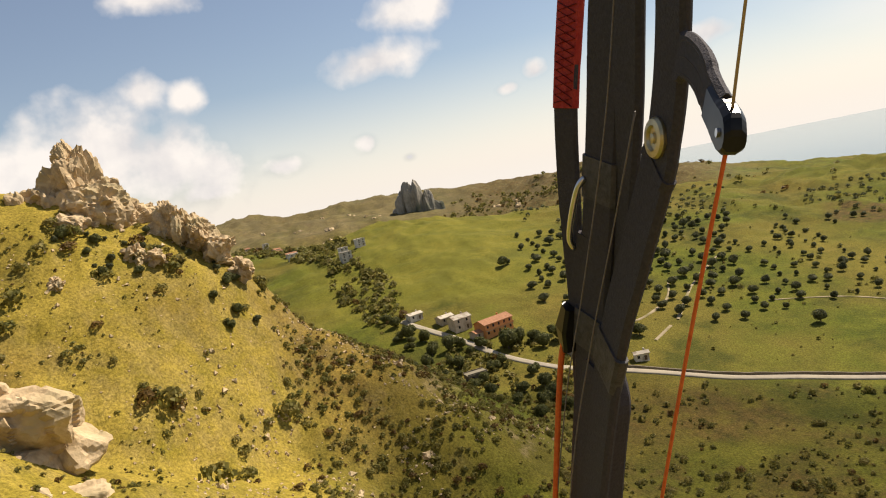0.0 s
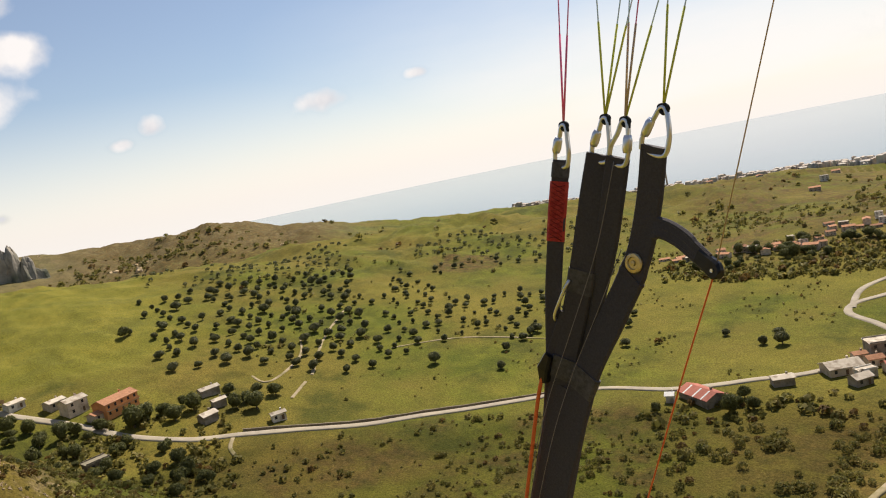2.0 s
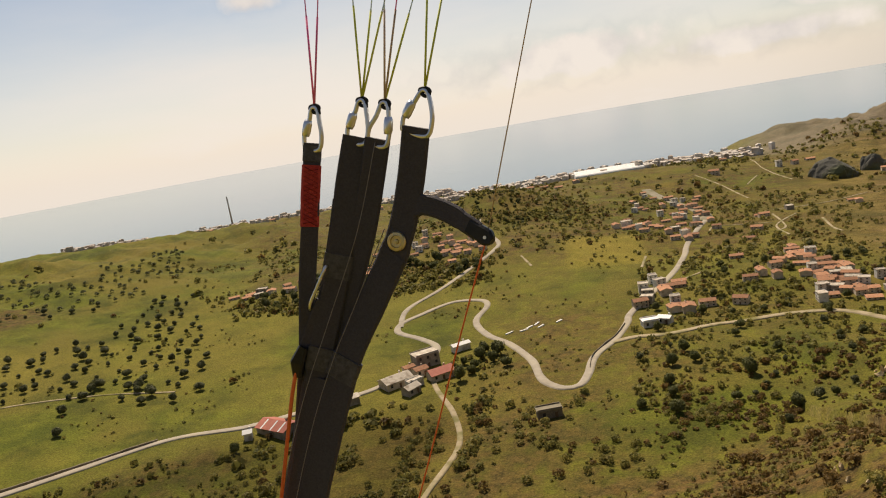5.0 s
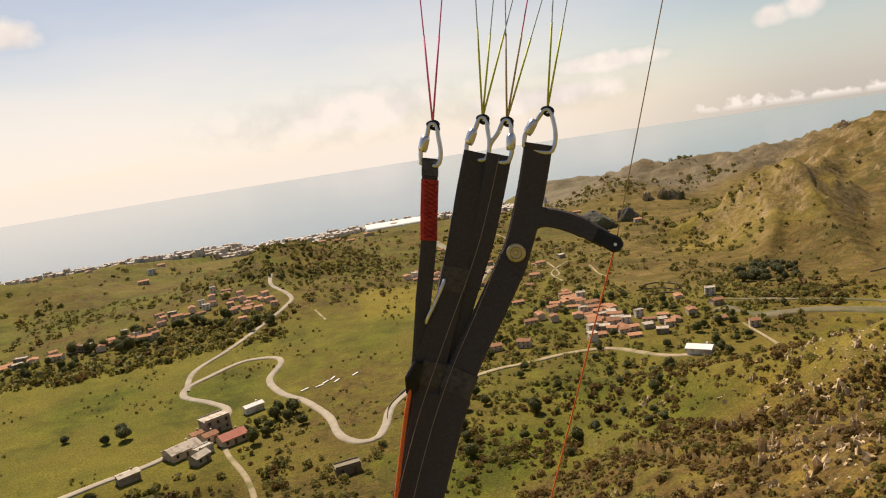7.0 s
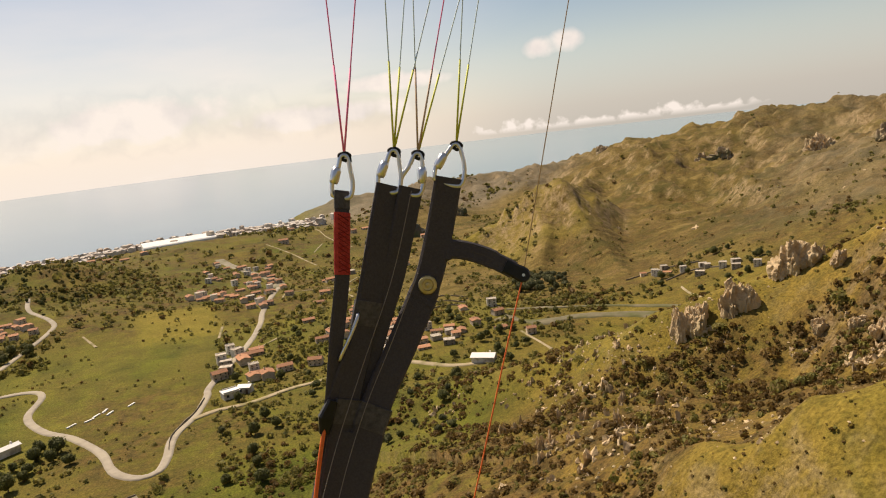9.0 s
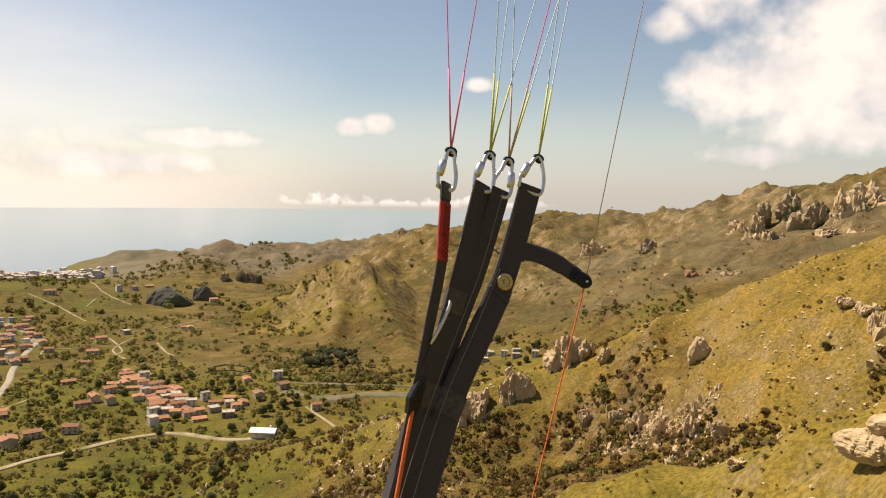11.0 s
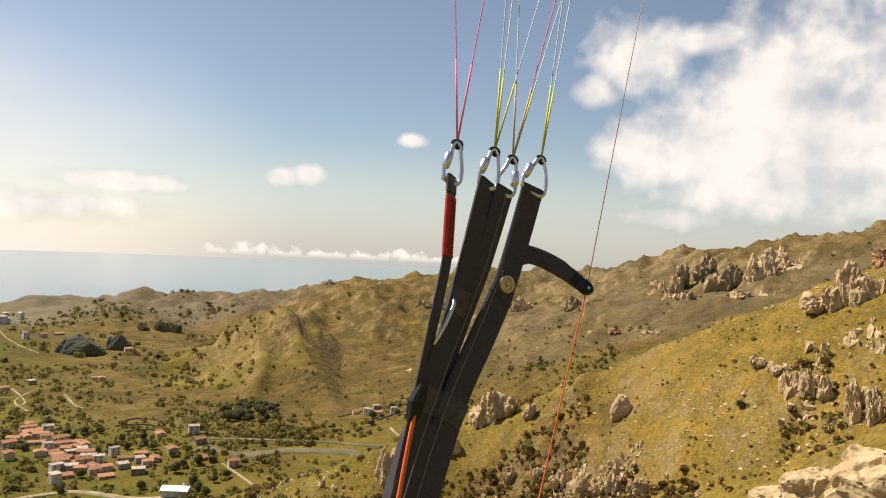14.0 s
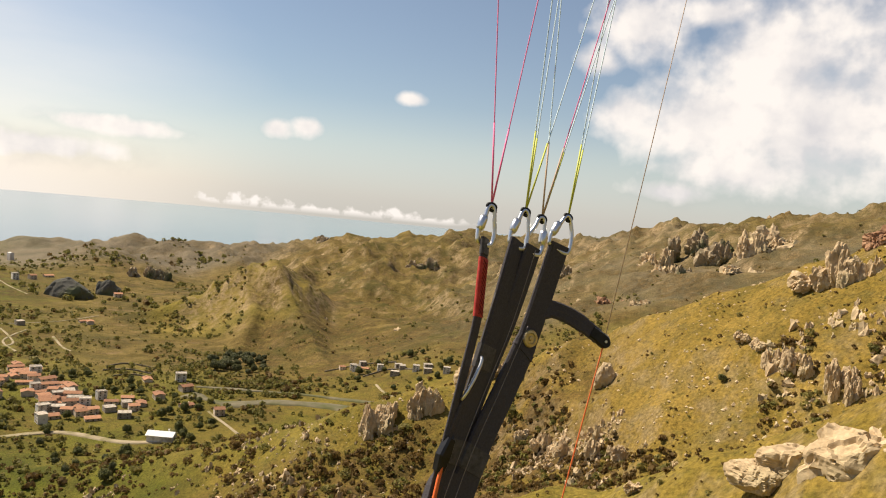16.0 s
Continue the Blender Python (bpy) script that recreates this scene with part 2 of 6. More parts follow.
def land_material():
    """Grass, dry grass, scrub soil and bare rock, mixed by the land cover and by slope."""
    m = bpy.data.materials.new("land")
    m.use_nodes = True
    nt = m.node_tree
    b = nt.nodes["Principled BSDF"]
    tc = nt.nodes.new("ShaderNodeTexCoord")

    def nz(scale, detail=6.0, rough=0.6):
        n = nt.nodes.new("ShaderNodeTexNoise")
        n.inputs["Scale"].default_value, n.inputs["Detail"].default_value, n.inputs["Roughness"].default_value = scale, detail, rough
        nt.links.new(tc.outputs["Object"], n.inputs["Vector"])
        return n.outputs[0]

    def rng(v, a, c):
        r = nt.nodes.new("ShaderNodeMapRange")
        r.inputs[1].default_value, r.inputs[2].default_value = a, c
        nt.links.new(v, r.inputs[0])
        return r.outputs[0]

    def mx(f, a, c):
        n = nt.nodes.new("ShaderNodeMix")
        n.data_type = "RGBA"
        nt.links.new(f, n.inputs[0])
        for i, v in ((6, a), (7, c)):
            if isinstance(v, tuple):
                n.inputs[i].default_value = (*v, 1)
            else:
                nt.links.new(v, n.inputs[i])
        return n.outputs[2]

    def mul(a, c):
        n = nt.nodes.new("ShaderNodeMath")
        n.operation = "MULTIPLY"
        n.use_clamp = True
        for i, v in enumerate((a, c)):
            if isinstance(v, (int, float)):
                n.inputs[i].default_value = v
            else:
                nt.links.new(v, n.inputs[i])
        return n.outputs[0]

    def attr(name):
        a = nt.nodes.new("ShaderNodeAttribute")
        a.attribute_name = name
        return a.outputs["Fac"]

    fine, mid, wide = nz(0.55, 8, 0.7), nz(0.07, 6), nz(0.012, 5)
    grass = mx(rng(mid, 0.35, 0.65), (0.068, 0.084, 0.010), (0.118, 0.128, 0.016))
    grass = mx(rng(wide, 0.44, 0.60), grass, (0.122, 0.108, 0.020))
    grass = mx(mul(rng(nz(0.028, 7, 0.66), 0.5, 0.62), 0.8), grass, (0.048, 0.056, 0.009))
    dry = mx(rng(mid, 0.35, 0.65), (0.166, 0.117, 0.023), (0.252, 0.174, 0.042))
    dry = mx(mul(rng(nz(0.16, 8, 0.72), 0.48, 0.60), 0.6), dry, (0.098, 0.080, 0.019))
    dry = mx(rng(fine, 0.5, 0.7), dry, (0.100, 0.084, 0.019))
    scrub = mx(rng(nz(0.24, 7, 0.68), 0.42, 0.58), (0.050, 0.037, 0.013), (0.116, 0.074, 0.024))
    scrub = mx(mul(rng(fine, 0.5, 0.66), 0.6), scrub, (0.150, 0.110, 0.040))
    tan = mx(rng(mid, 0.38, 0.62), (0.108, 0.083, 0.022), (0.190, 0.142, 0.047))
    rock = mx(rng(fine, 0.35, 0.65), (0.18, 0.135, 0.075), (0.42, 0.32, 0.19))
    lush = mx(rng(nz(0.035, 4), 0.4, 0.6), (0.120, 0.122, 0.017), (0.164, 0.154, 0.024))
    lush = mx(mul(rng(nz(0.026, 8, 0.68), 0.5, 0.62), 0.55), lush, (0.078, 0.084, 0.015))
    col = mx(attr("dry"), grass, dry)
    col = mx(attr("lush"), col, lush)
    col = mx(attr("mountain"), col, tan)
    col = mx(mul(attr("mountain"), rng(nz(0.024, 8, 0.68), 0.47, 0.60)), col, (0.074, 0.066, 0.018))
    col = mx(mul(attr("mountain"), rng(nz(0.05, 8, 0.7), 0.55, 0.66)), col, (0.20, 0.142, 0.066))
    gold = mx(rng(nz(0.09, 7, 0.7), 0.38, 0.62), (0.215, 0.178, 0.024), (0.345, 0.268, 0.052))
    col = mx(attr("gold"), col, gold)
    # grey: haze of the far ridges put into the colour, plus grey-brown mountain ground
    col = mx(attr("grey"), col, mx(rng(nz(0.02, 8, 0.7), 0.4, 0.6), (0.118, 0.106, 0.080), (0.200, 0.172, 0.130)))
    col = mx(mul(attr("scrub"), rng(nz(0.11, 6), 0.33, 0.55)), col, scrub)
    col = mx(mul(attr("bare"), rng(nz(0.16, 8, 0.7), 0.42, 0.56)), col, rock)
    dark = nt.nodes.new("ShaderNodeHueSaturation")
    mr = nt.nodes.new("ShaderNodeMapRange")
    for i, v in enumerate((0.32, 0.68, 0.5, 1.5)):
        mr.inputs[i + 1].default_value = v
    nt.links.new(nz(1.4, 5, 0.7), mr.inputs[0])
    nt.links.new(mr.outputs[0], dark.inputs["Value"])
    nt.links.new(col, dark.inputs["Color"])
    warm = nt.nodes.new("ShaderNodeVectorMath")
    warm.operation = "MULTIPLY"
    warm.inputs[1].default_value = (1.045, 0.99, 0.92)
    nt.links.new(dark.outputs[0], warm.inputs[0])
    nt.links.new(warm.outputs[0], b.inputs["Base Color"])
    b.inputs["Roughness"].default_value, b.inputs["Specular IOR Level"].default_value = 0.95, 0.1
    bp = nt.nodes.new("ShaderNodeBump")
    bp.inputs["Distance"].default_value, bp.inputs["Strength"].default_value = 0.7, 0.8
    nt.links.new(nz(0.5, 8, 0.72), bp.inputs["Height"])
    coarse = nt.nodes.new("ShaderNodeBump")
    coarse.inputs["Distance"].default_value, coarse.inputs["Strength"].default_value = 8.0, 0.7
    gullies = nt.nodes.new("ShaderNodeMath")
    gullies.operation = "MULTIPLY"
    nt.links.new(nz(0.045, 9, 0.66), gullies.inputs[0])
    nt.links.new(attr("mountain"), gullies.inputs[1])
    nt.links.new(gullies.outputs[0], coarse.inputs["Height"])
    nt.links.new(coarse.outputs[0], bp.inputs["Normal"])
    nt.links.new(bp.outputs[0], b.inputs["Normal"])
    return m


LAND = land_material()
ROCK = material("weathered_limestone", [(0.30, 0.215, 0.115), (0.52, 0.385, 0.225), (0.66, 0.51, 0.315)], 0.22, 0.95, 0.35, 0.7, second=((0.40, 0.315, 0.175), 0.10), detail=10)
ROCK_GREY = material("grey_crag", [(0.21, 0.155, 0.095), (0.37, 0.285, 0.175), (0.50, 0.39, 0.25)], 0.1, 0.95, 1.0, 0.3, second=((0.10, 0.11, 0.045), 0.05), detail=10)
ROCK_STACK = material("blue_grey_crag", [(0.19, 0.172, 0.14), (0.31, 0.28, 0.23), (0.40, 0.36, 0.29)], 0.06, 0.95, 0.6, 0.12, second=((0.12, 0.125, 0.085), 0.03), detail=8)
ROCK_DARK = material("dark_rock", [(0.075, 0.072, 0.060), (0.14, 0.132, 0.108)], 0.08, 0.95, 0.5, 0.15, second=((0.10, 0.11, 0.05), 0.04), detail=8)
ROCK_RED = material("rust_red_rock", [(0.17, 0.09, 0.05), (0.36, 0.20, 0.11), (0.45, 0.30, 0.18)], 0.2, 0.95, 0.5, 0.7, detail=10)
ROAD = material("pale_road", [(0.25, 0.215, 0.16), (0.37, 0.32, 0.245)], 0.25, 0.9, second=((0.36, 0.31, 0.22), 0.05))
TRACK = material("dirt_track", [(0.26, 0.205, 0.115), (0.38, 0.31, 0.20)], 0.3, 0.95, second=((0.17, 0.15, 0.055), 0.12))
GRAVEL = material("river_gravel", [(0.17, 0.15, 0.10), (0.30, 0.26, 0.185)], 0.12, 0.95, second=((0.12, 0.11, 0.04), 0.05))
RIVER = material("river_gravel_and_grass", [(0.10, 0.092, 0.046), (0.20, 0.168, 0.105)], 0.16, 0.95, second=((0.085, 0.088, 0.026), 0.06))
WALL_STONE = material("rubble_wall", [(0.12, 0.10, 0.07), (0.24, 0.20, 0.145)], 1.5, 0.95, 0.06)
SEA = material("sea", [(0.09, 0.14, 0.185), (0.125, 0.18, 0.215)], 0.004, 0.11)
PLASTER = material("cream_plaster", [(0.50, 0.41, 0.30), (0.68, 0.58, 0.45)], 0.6, 0.9, random_tint=0.25, second=((0.36, 0.28, 0.20), 0.3))
PLASTER_WHITE = material("white_plaster", [(0.60, 0.56, 0.48), (0.78, 0.74, 0.66)], 0.6, 0.9, random_tint=0.15, second=((0.36, 0.31, 0.24), 0.3))
PLASTER_GREY = material("bare_block", [(0.27, 0.235, 0.19), (0.40, 0.35, 0.28)], 0.8, 0.95, random_tint=0.15, second=((0.20, 0.17, 0.13), 0.4))
PLASTER_ORANGE = material("orange_plaster", [(0.60, 0.25, 0.09), (0.70, 0.33, 0.13)], 0.5, 0.9)
TILE = material("terracotta_tile", [(0.25, 0.120, 0.065), (0.43, 0.215, 0.115)], 0.8, 0.9, 0.05, 3.0, random_tint=0.28)
TILE_RED = material("red_sheet_roof", [(0.36, 0.105, 0.070), (0.48, 0.17, 0.11)], 0.4, 0.7, 0.03, 3.0)
CEMENT = material("flat_cement_roof", [(0.36, 0.31, 0.24), (0.52, 0.46, 0.37)], 0.5, 0.95, random_tint=0.2, second=((0.24, 0.19, 0.14), 0.35))
SHEET = material("white_sheeting", [(0.70, 0.68, 0.62), (0.82, 0.80, 0.75)], 0.1, 0.6)
PANE = material("dark_window", [(0.025, 0.025, 0.028), (0.06, 0.06, 0.065)], 2.0, 0.25)
SHUTTER = material("brown_door", [(0.10, 0.06, 0.035), (0.16, 0.10, 0.06)], 2.0, 0.7)
BARK = material("olive_bark", [(0.10, 0.08, 0.06), (0.18, 0.15, 0.11)], 3.0, 0.95)
LEAF_OLIVE = foliage("olive_leaves", [(0.088, 0.096, 0.038), (0.160, 0.158, 0.072)], 0.4)
LEAF_DARK = foliage("dark_leaves", [(0.086, 0.096, 0.028), (0.160, 0.158, 0.052)], 0.15)
LEAF_DRY = foliage("dry_scrub_leaves", [(0.096, 0.060, 0.017), (0.160, 0.098, 0.028), (0.245, 0.158, 0.056)], 0.30)
LEAF_SCRUB = foliage("scrub_leaves", [(0.118, 0.120, 0.028), (0.205, 0.182, 0.045), (0.31, 0.245, 0.080)], 0.22)
WEB = material("black_webbing", [(0.049, 0.044, 0.049), (0.074, 0.067, 0.073)], 620, 0.8, 0.0005, 1100)
WEB_GREY = material("worn_grey_patch", [(0.046, 0.042, 0.042), (0.105, 0.098, 0.098)], 260, 0.6, 0.0004, 900)
WEB_RED = material("red_ripstop_sleeve", [(0.36, 0.022, 0.018), (0.55, 0.06, 0.04)], 220, 0.6, 0.0006, 700)
STEEL = material("stainless_steel", [(0.66, 0.66, 0.66), (0.80, 0.80, 0.79)], 120, 0.3, metal=1.0)
PLASTIC = material("black_plastic", [(0.008, 0.008, 0.009), (0.02, 0.02, 0.021)], 90, 0.3)
BUTTON = material("brass_snap", [(0.44, 0.36, 0.19), (0.60, 0.52, 0.33)], 160, 0.35, metal=0.85)
CORD_PINK = material("pink_cord", [(0.80, 0.12, 0.30), (0.88, 0.24, 0.42)], 400, 0.6)
CORD_LIME = material("lime_cord", [(0.48, 0.52, 0.06), (0.64, 0.66, 0.14)], 400, 0.6)
CORD_BLUE = material("pale_blue_cord", [(0.50, 0.66, 0.70), (0.66, 0.78, 0.80)], 400, 0.6)
CORD_TAN = material("tan_cord", [(0.46, 0.32, 0.22), (0.58, 0.44, 0.32)], 400, 0.6)
CORD_ORANGE = material("orange_cord", [(0.72, 0.12, 0.03), (0.85, 0.2, 0.05)], 400, 0.6)
CORD_GREY = material("grey_cord", [(0.16, 0.14, 0.13), (0.28, 0.25, 0.23)], 400, 0.6)
THREAD = material("dark_red_thread", [(0.10, 0.006, 0.006), (0.16, 0.012, 0.01)], 400, 0.7)
THREAD_TAN = material("tan_thread", [(0.06, 0.05, 0.042), (0.10, 0.085, 0.07)], 400, 0.7)
CORD_DARK = material("black_cord", [(0.01, 0.01, 0.01), (0.02, 0.02, 0.02)], 400, 0.6)

# ---------------------------------------------------------------- terrain
def polar(az, r):
    """Plan position from a bearing in degrees (clockwise from +y) and a distance."""
    return r * math.sin(radians(az)), r * math.cos(radians(az))


def hash01(ix, iy, seed):
    h = (ix * 374761393 + iy * 668265263 + seed * 974634777) & 0xFFFFFFFF
    h = ((h ^ (h >> 13)) * 1274126177) & 0xFFFFFFFF
    h = ((h ^ (h >> 16)) * 2246822519) & 0xFFFFFFFF
    return ((h ^ (h >> 15)) & 0xFFFFFF) / float(0xFFFFFF)


def vnoise(x, y, seed=0):
    """Smooth value noise, -1 to 1."""
    ix, iy = np.floor(x).astype(np.int64), np.floor(y).astype(np.int64)
    fx, fy = x - ix, y - iy
    fx, fy = fx * fx * (3 - 2 * fx), fy * fy * (3 - 2 * fy)
    a, b = hash01(ix, iy, seed), hash01(ix + 1, iy, seed)
    c, d = hash01(ix, iy + 1, seed), hash01(ix + 1, iy + 1, seed)
    return 2 * (a + (b - a) * fx + (c - a) * fy + (a - b - c + d) * fx * fy) - 1


def fbm(x, y, octaves=4, seed=0, ridged=False):
    total, amp, norm = 0.0, 1.0, 0.0
    for o in range(octaves):
        n = vnoise(x * 2 ** o + 17.3 * o, y * 2 ** o - 9.1 * o, seed + o)
        total = total + amp * ((1 - 2 * np.abs(n)) if ridged else n)
        norm += amp
        amp *= 0.5
    return total / norm


def crest(x, y, line, left, right, round_=12.0, floor=0.0):
    """Height of a ridge whose crest follows line, rows of (bearing, distance, height): it falls by `left` and `right` metres a metre on its two sides."""
    pts = [(*polar(a, r), z) for a, r, z in line]
    total, weight = 0.0, 0.0
    for (x0, y0, z0), (x1, y1, z1) in zip(pts, pts[1:]):
        dx, dy = x1 - x0, y1 - y0
        u = np.clip(((x - x0) * dx + (y - y0) * dy) / (dx * dx + dy * dy), 0, 1)
        ex, ey = x - (x0 + u * dx), y - (y0 + u * dy)
        d = np.hypot(ex, ey)
        side = np.where(dx * ey - dy * ex > 0, left, right)
        h = z0 + u * (z1 - z0) - side * (np.sqrt(d * d + round_ * round_) - round_)
        w = (d + 4.0) ** -5
        total, weight = total + w * h, weight + w
    return total / weight


def smooth_max(parts, k):
    top = np.maximum.reduce(parts)
    return top + k * np.log(sum(np.exp((p - top) / k) for p in parts))


def smoothstep(a, b, v):
    t = np.clip((v - a) / (b - a), 0, 1)
    return t * t * (3 - 2 * t)


def ground(x, y):
    """Height of the land above the sea, in metres."""
    x, y = np.asarray(x, float), np.asarray(y, float)
    r = np.hypot(x, y)
    az = np.degrees(np.arctan2(x, y))
    # valley floor, falling to the coast
    base = 37 + 11 * smoothstep(-25, -75, az) - 0.044 * np.maximum(r - 430, 0) * smoothstep(-75, -35, az) * smoothstep(75, 45, az)
    base = base + 2.0 * fbm(x / 90, y / 90, 3, 5)
    base = np.maximum(base, 3 - (r - 1300) * 0.02)
    shore = 1330 + 480 * smoothstep(-12, -45, az) + 30 * np.sin(az * 0.21)
    parts = [base]
    # olive hillside over the road, and the fields beyond
    parts.append(crest(x, y, [(-100, 760, 118), (-88, 700, 110), (-80, 640, 111), (-71, 660, 96), (-60, 700, 90), (-50, 740, 82), (-42, 780, 74), (-34, 860, 64), (-29, 930, 48)], 0.10, 0.145, 60))
    # distant ridges on that side
    parts.append(crest(x, y, [(-125, 1500, 190), (-105, 1450, 158), (-96, 1450, 150), (-88, 1450, 136), (-80, 1500, 128), (-72, 1500, 112), (-66, 1350, 112), (-62, 1350, 92), (-56, 1400, 60), (-46, 1500, 30)], 0.16, 0.16, 40))
    # steep hill with the rock peak
    parts.append(crest(x, y, [(-150, 300, 215), (-125, 290, 195), (-108, 270, 172), (-103, 262, 166), (-99, 255, 154), (-95, 250, 138), (-90, 243, 109), (-86.5, 232, 97), (-81, 214, 80), (-75, 190, 63), (-66, 170, 46)], 0.62, 0.36, 10))
    parts.append(crest(x, y, [(-140, 150, 160), (-118, 140, 128), (-108, 128, 112), (-100, 112, 84), (-90, 105, 60)], 0.42, 0.5, 10))
    # scrub hillside and near grassy slope on the other side of the valley
    parts.append(crest(x, y, [(110, 240, 200), (90, 215, 184), (75, 200, 160), (67, 202, 147), (60, 208, 134), (50, 220, 114), (43, 226, 98), (37, 222, 91), (32, 226, 83), (25, 245, 67), (18, 270, 52), (12, 285, 42)], 0.55, 0.36, 9))
    parts.append(crest(x, y, [(100, 80, 160), (75, 88, 139), (62, 98, 123), (52, 104, 110.5), (44, 105, 105), (38, 105, 97.5), (32, 100, 87), (24, 92, 69), (12, 86, 48)], 0.62, 0.30, 7))
    # mountain range
    parts.append(crest(x, y, [(4, 1520, -8), (6.5, 1480, 22), (11, 1430, 27), (18, 1330, 40), (21, 1300, 40), (27, 1250, 66), (30, 1230, 69), (35, 1150, 92), (41, 1080, 100), (47, 980, 113), (53, 920, 140), (60, 860, 154), (67, 800, 174), (76, 760, 196), (110, 700, 230), (150, 700, 240)], 0.30, 0.215, 30))
    # the pointed hill with its gullied arms
    parts.append(crest(x, y, [(29.5, 1150, 60), (28.8, 960, 62), (27.5, 820, 70), (25.8, 700, 84), (24.9, 610, 54), (24.0, 540, 34)], 0.72, 0.72, 2))
    parts.append(crest(x, y, [(25.8, 700, 84), (23.2, 690, 68), (19.8, 690, 44), (15, 680, 26)], 0.6, 0.62, 3))
    parts.append(crest(x, y, [(25.8, 700, 84), (27.8, 600, 58), (30.2, 500, 38)], 0.6, 0.6, 2))
    parts.append(crest(x, y, [(33.5, 1000, 88), (33.5, 800, 66), (33, 620, 44)], 0.35, 0.35, 8))
    parts.append(crest(x, y, [(41, 1040, 108), (41, 850, 84), (39, 700, 55)], 0.45, 0.45, 6))
    parts.append(crest(x, y, [(50, 900, 140), (53, 720, 112), (52, 600, 70)], 0.5, 0.5, 6))
    parts.append(crest(x, y, [(62, 850, 152), (62, 640, 122), (60, 500, 88)], 0.55, 0.5, 6))
    parts.append(crest(x, y, [(12, 1400, 24), (15, 1150, 34), (14, 960, 26)], 0.2, 0.2, 24))
    # wooded knoll behind the hilltop village, and the village's own rise
    parts.append(crest(x, y, [(-16.0, 745, 54), (-13.4, 715, 70), (-11.2, 705, 69), (-8.0, 700, 54), (-5, 700, 44)], 0.30, 0.30, 24))
    parts.append(crest(x, y, [(-31, 520, 46), (-25, 570, 49), (-18, 620, 55), (-14.5, 590, 50)], 0.10, 0.10, 20))
    parts.append(crest(x, y, [(-2, 900, 40), (-6, 840, 40)], 0.1, 0.1, 40))
    # hills that close the place behind
    parts.append(crest(x, y, [(100, 330, 205), (140, 360, 230), (180, 380, 235), (-150, 380, 225)], 0.5, 0.5, 20))
    h = smooth_max(parts, 3.5)
    hill = smoothstep(6, 40, h - base)
    far = smoothstep(380, 750, r)
    # gullies and relief: coarse and ridged on the mountains, finer on the near slopes
    range_ = far * (0.5 + 0.5 * smoothstep(0, 15, az))
    # the pointed hill is smooth grass but for its ravines
    range_ = range_ * (1 - 0.42 * smoothstep(15, 18, az) * smoothstep(33, 30, az) * smoothstep(540, 600, r) * smoothstep(900, 780, r))
    wx, wy = x + 30 * fbm(x / 140, y / 140, 2, 19), y + 30 * fbm(x / 140, y / 140, 2, 20)
    h = h + hill * range_ * (25.0 * (fbm(wx / 190, wy / 190, 5, 23, True) - 0.3) + 13.0 * (fbm(wx / 62, wy / 62, 4, 29, True) - 0.25) + 5.0 * (fbm(wx / 20, wy / 20, 3, 33, True) - 0.25))
    h = h + hill * far * smoothstep(8, 18, az) * 2.6 * (fbm((az + 1.2 * fbm(x / 90, y / 90, 2, 21)) / 2.1, r / 420, 3, 47, True) - 0.3)
    cone = smoothstep(17, 20, az) * smoothstep(34, 31, az) * smoothstep(590, 640, r) * smoothstep(760, 700, r)
    h = h + hill * cone * 8.0 * (fbm((az + 0.5 * fbm(x / 60, y / 60, 2, 22)) / 1.25, r / 500, 3, 49, True) - 0.3)
    h = h + hill * (1 - far) * (2.2 * fbm(x / 26, y / 26, 4, 11) + 1.8 * (fbm(wx / 15, wy / 15, 4, 31, True) - 0.2))
    h = h + far * (1 - range_) * 3.0 * fbm(x / 70, y / 70, 4, 37)
    out = smoothstep(0, 60, r - shore) * smoothstep(-75, -58, az) * smoothstep(9, 3, az) + smoothstep(1500, 1750, r) * smoothstep(3, 9, az) * smoothstep(70, 50, az)
    h = h * (1 - np.clip(out, 0, 1)) - 8 * np.clip(out, 0, 1)
    return np.where(r > 1800, np.where(np.abs(az) > 75, h, np.minimum(h, -6)), h)

# ---------------------------------------------------------------- land and sea
def mesh_of(name, verts, faces, mat, smooth=False, attrs=()):
    """A mesh from arrays: verts n x 3, faces m x 3 or m x 4."""
    me = bpy.data.meshes.new(name)
    verts, faces = np.asarray(verts, np.float32), np.asarray(faces, np.int32)
    k = faces.shape[1]
    me.vertices.add(len(verts))
    me.vertices.foreach_set("co", verts.ravel())
    me.loops.add(faces.size)
    me.loops.foreach_set("vertex_index", faces.ravel())
    me.polygons.add(len(faces))
    me.polygons.foreach_set("loop_start", np.arange(0, faces.size, k, dtype=np.int32))
    me.polygons.foreach_set("use_smooth", np.full(len(faces), smooth))
    for key, values in attrs:
        a = me.attributes.new(key, "FLOAT", "POINT")
        a.data.foreach_set("value", np.asarray(values, np.float32).ravel())
    me.materials.append(mat)
    me.update(calc_edges=True)
    return me


def part(name, bm, mat, parent=None, label=""):
    """Links a bmesh as one mesh object under a thing or a part."""
    me = bpy.data.meshes.new(name)
    bm.normal_update()
    bm.to_mesh(me)
    bm.free()
    for m in (mat if isinstance(mat, (list, tuple)) else [mat]):
        me.materials.append(m)
    ob = new(name, me)
    if parent:
        ob.parent = parent
    return tagged(ob, label)


def z_at(x, y):
    return float(ground(np.array([x]), np.array([y]))[0])


def place(az, r, sink=0.0):
    x, y = polar(az, r)
    return x, y, z_at(x, y) - sink


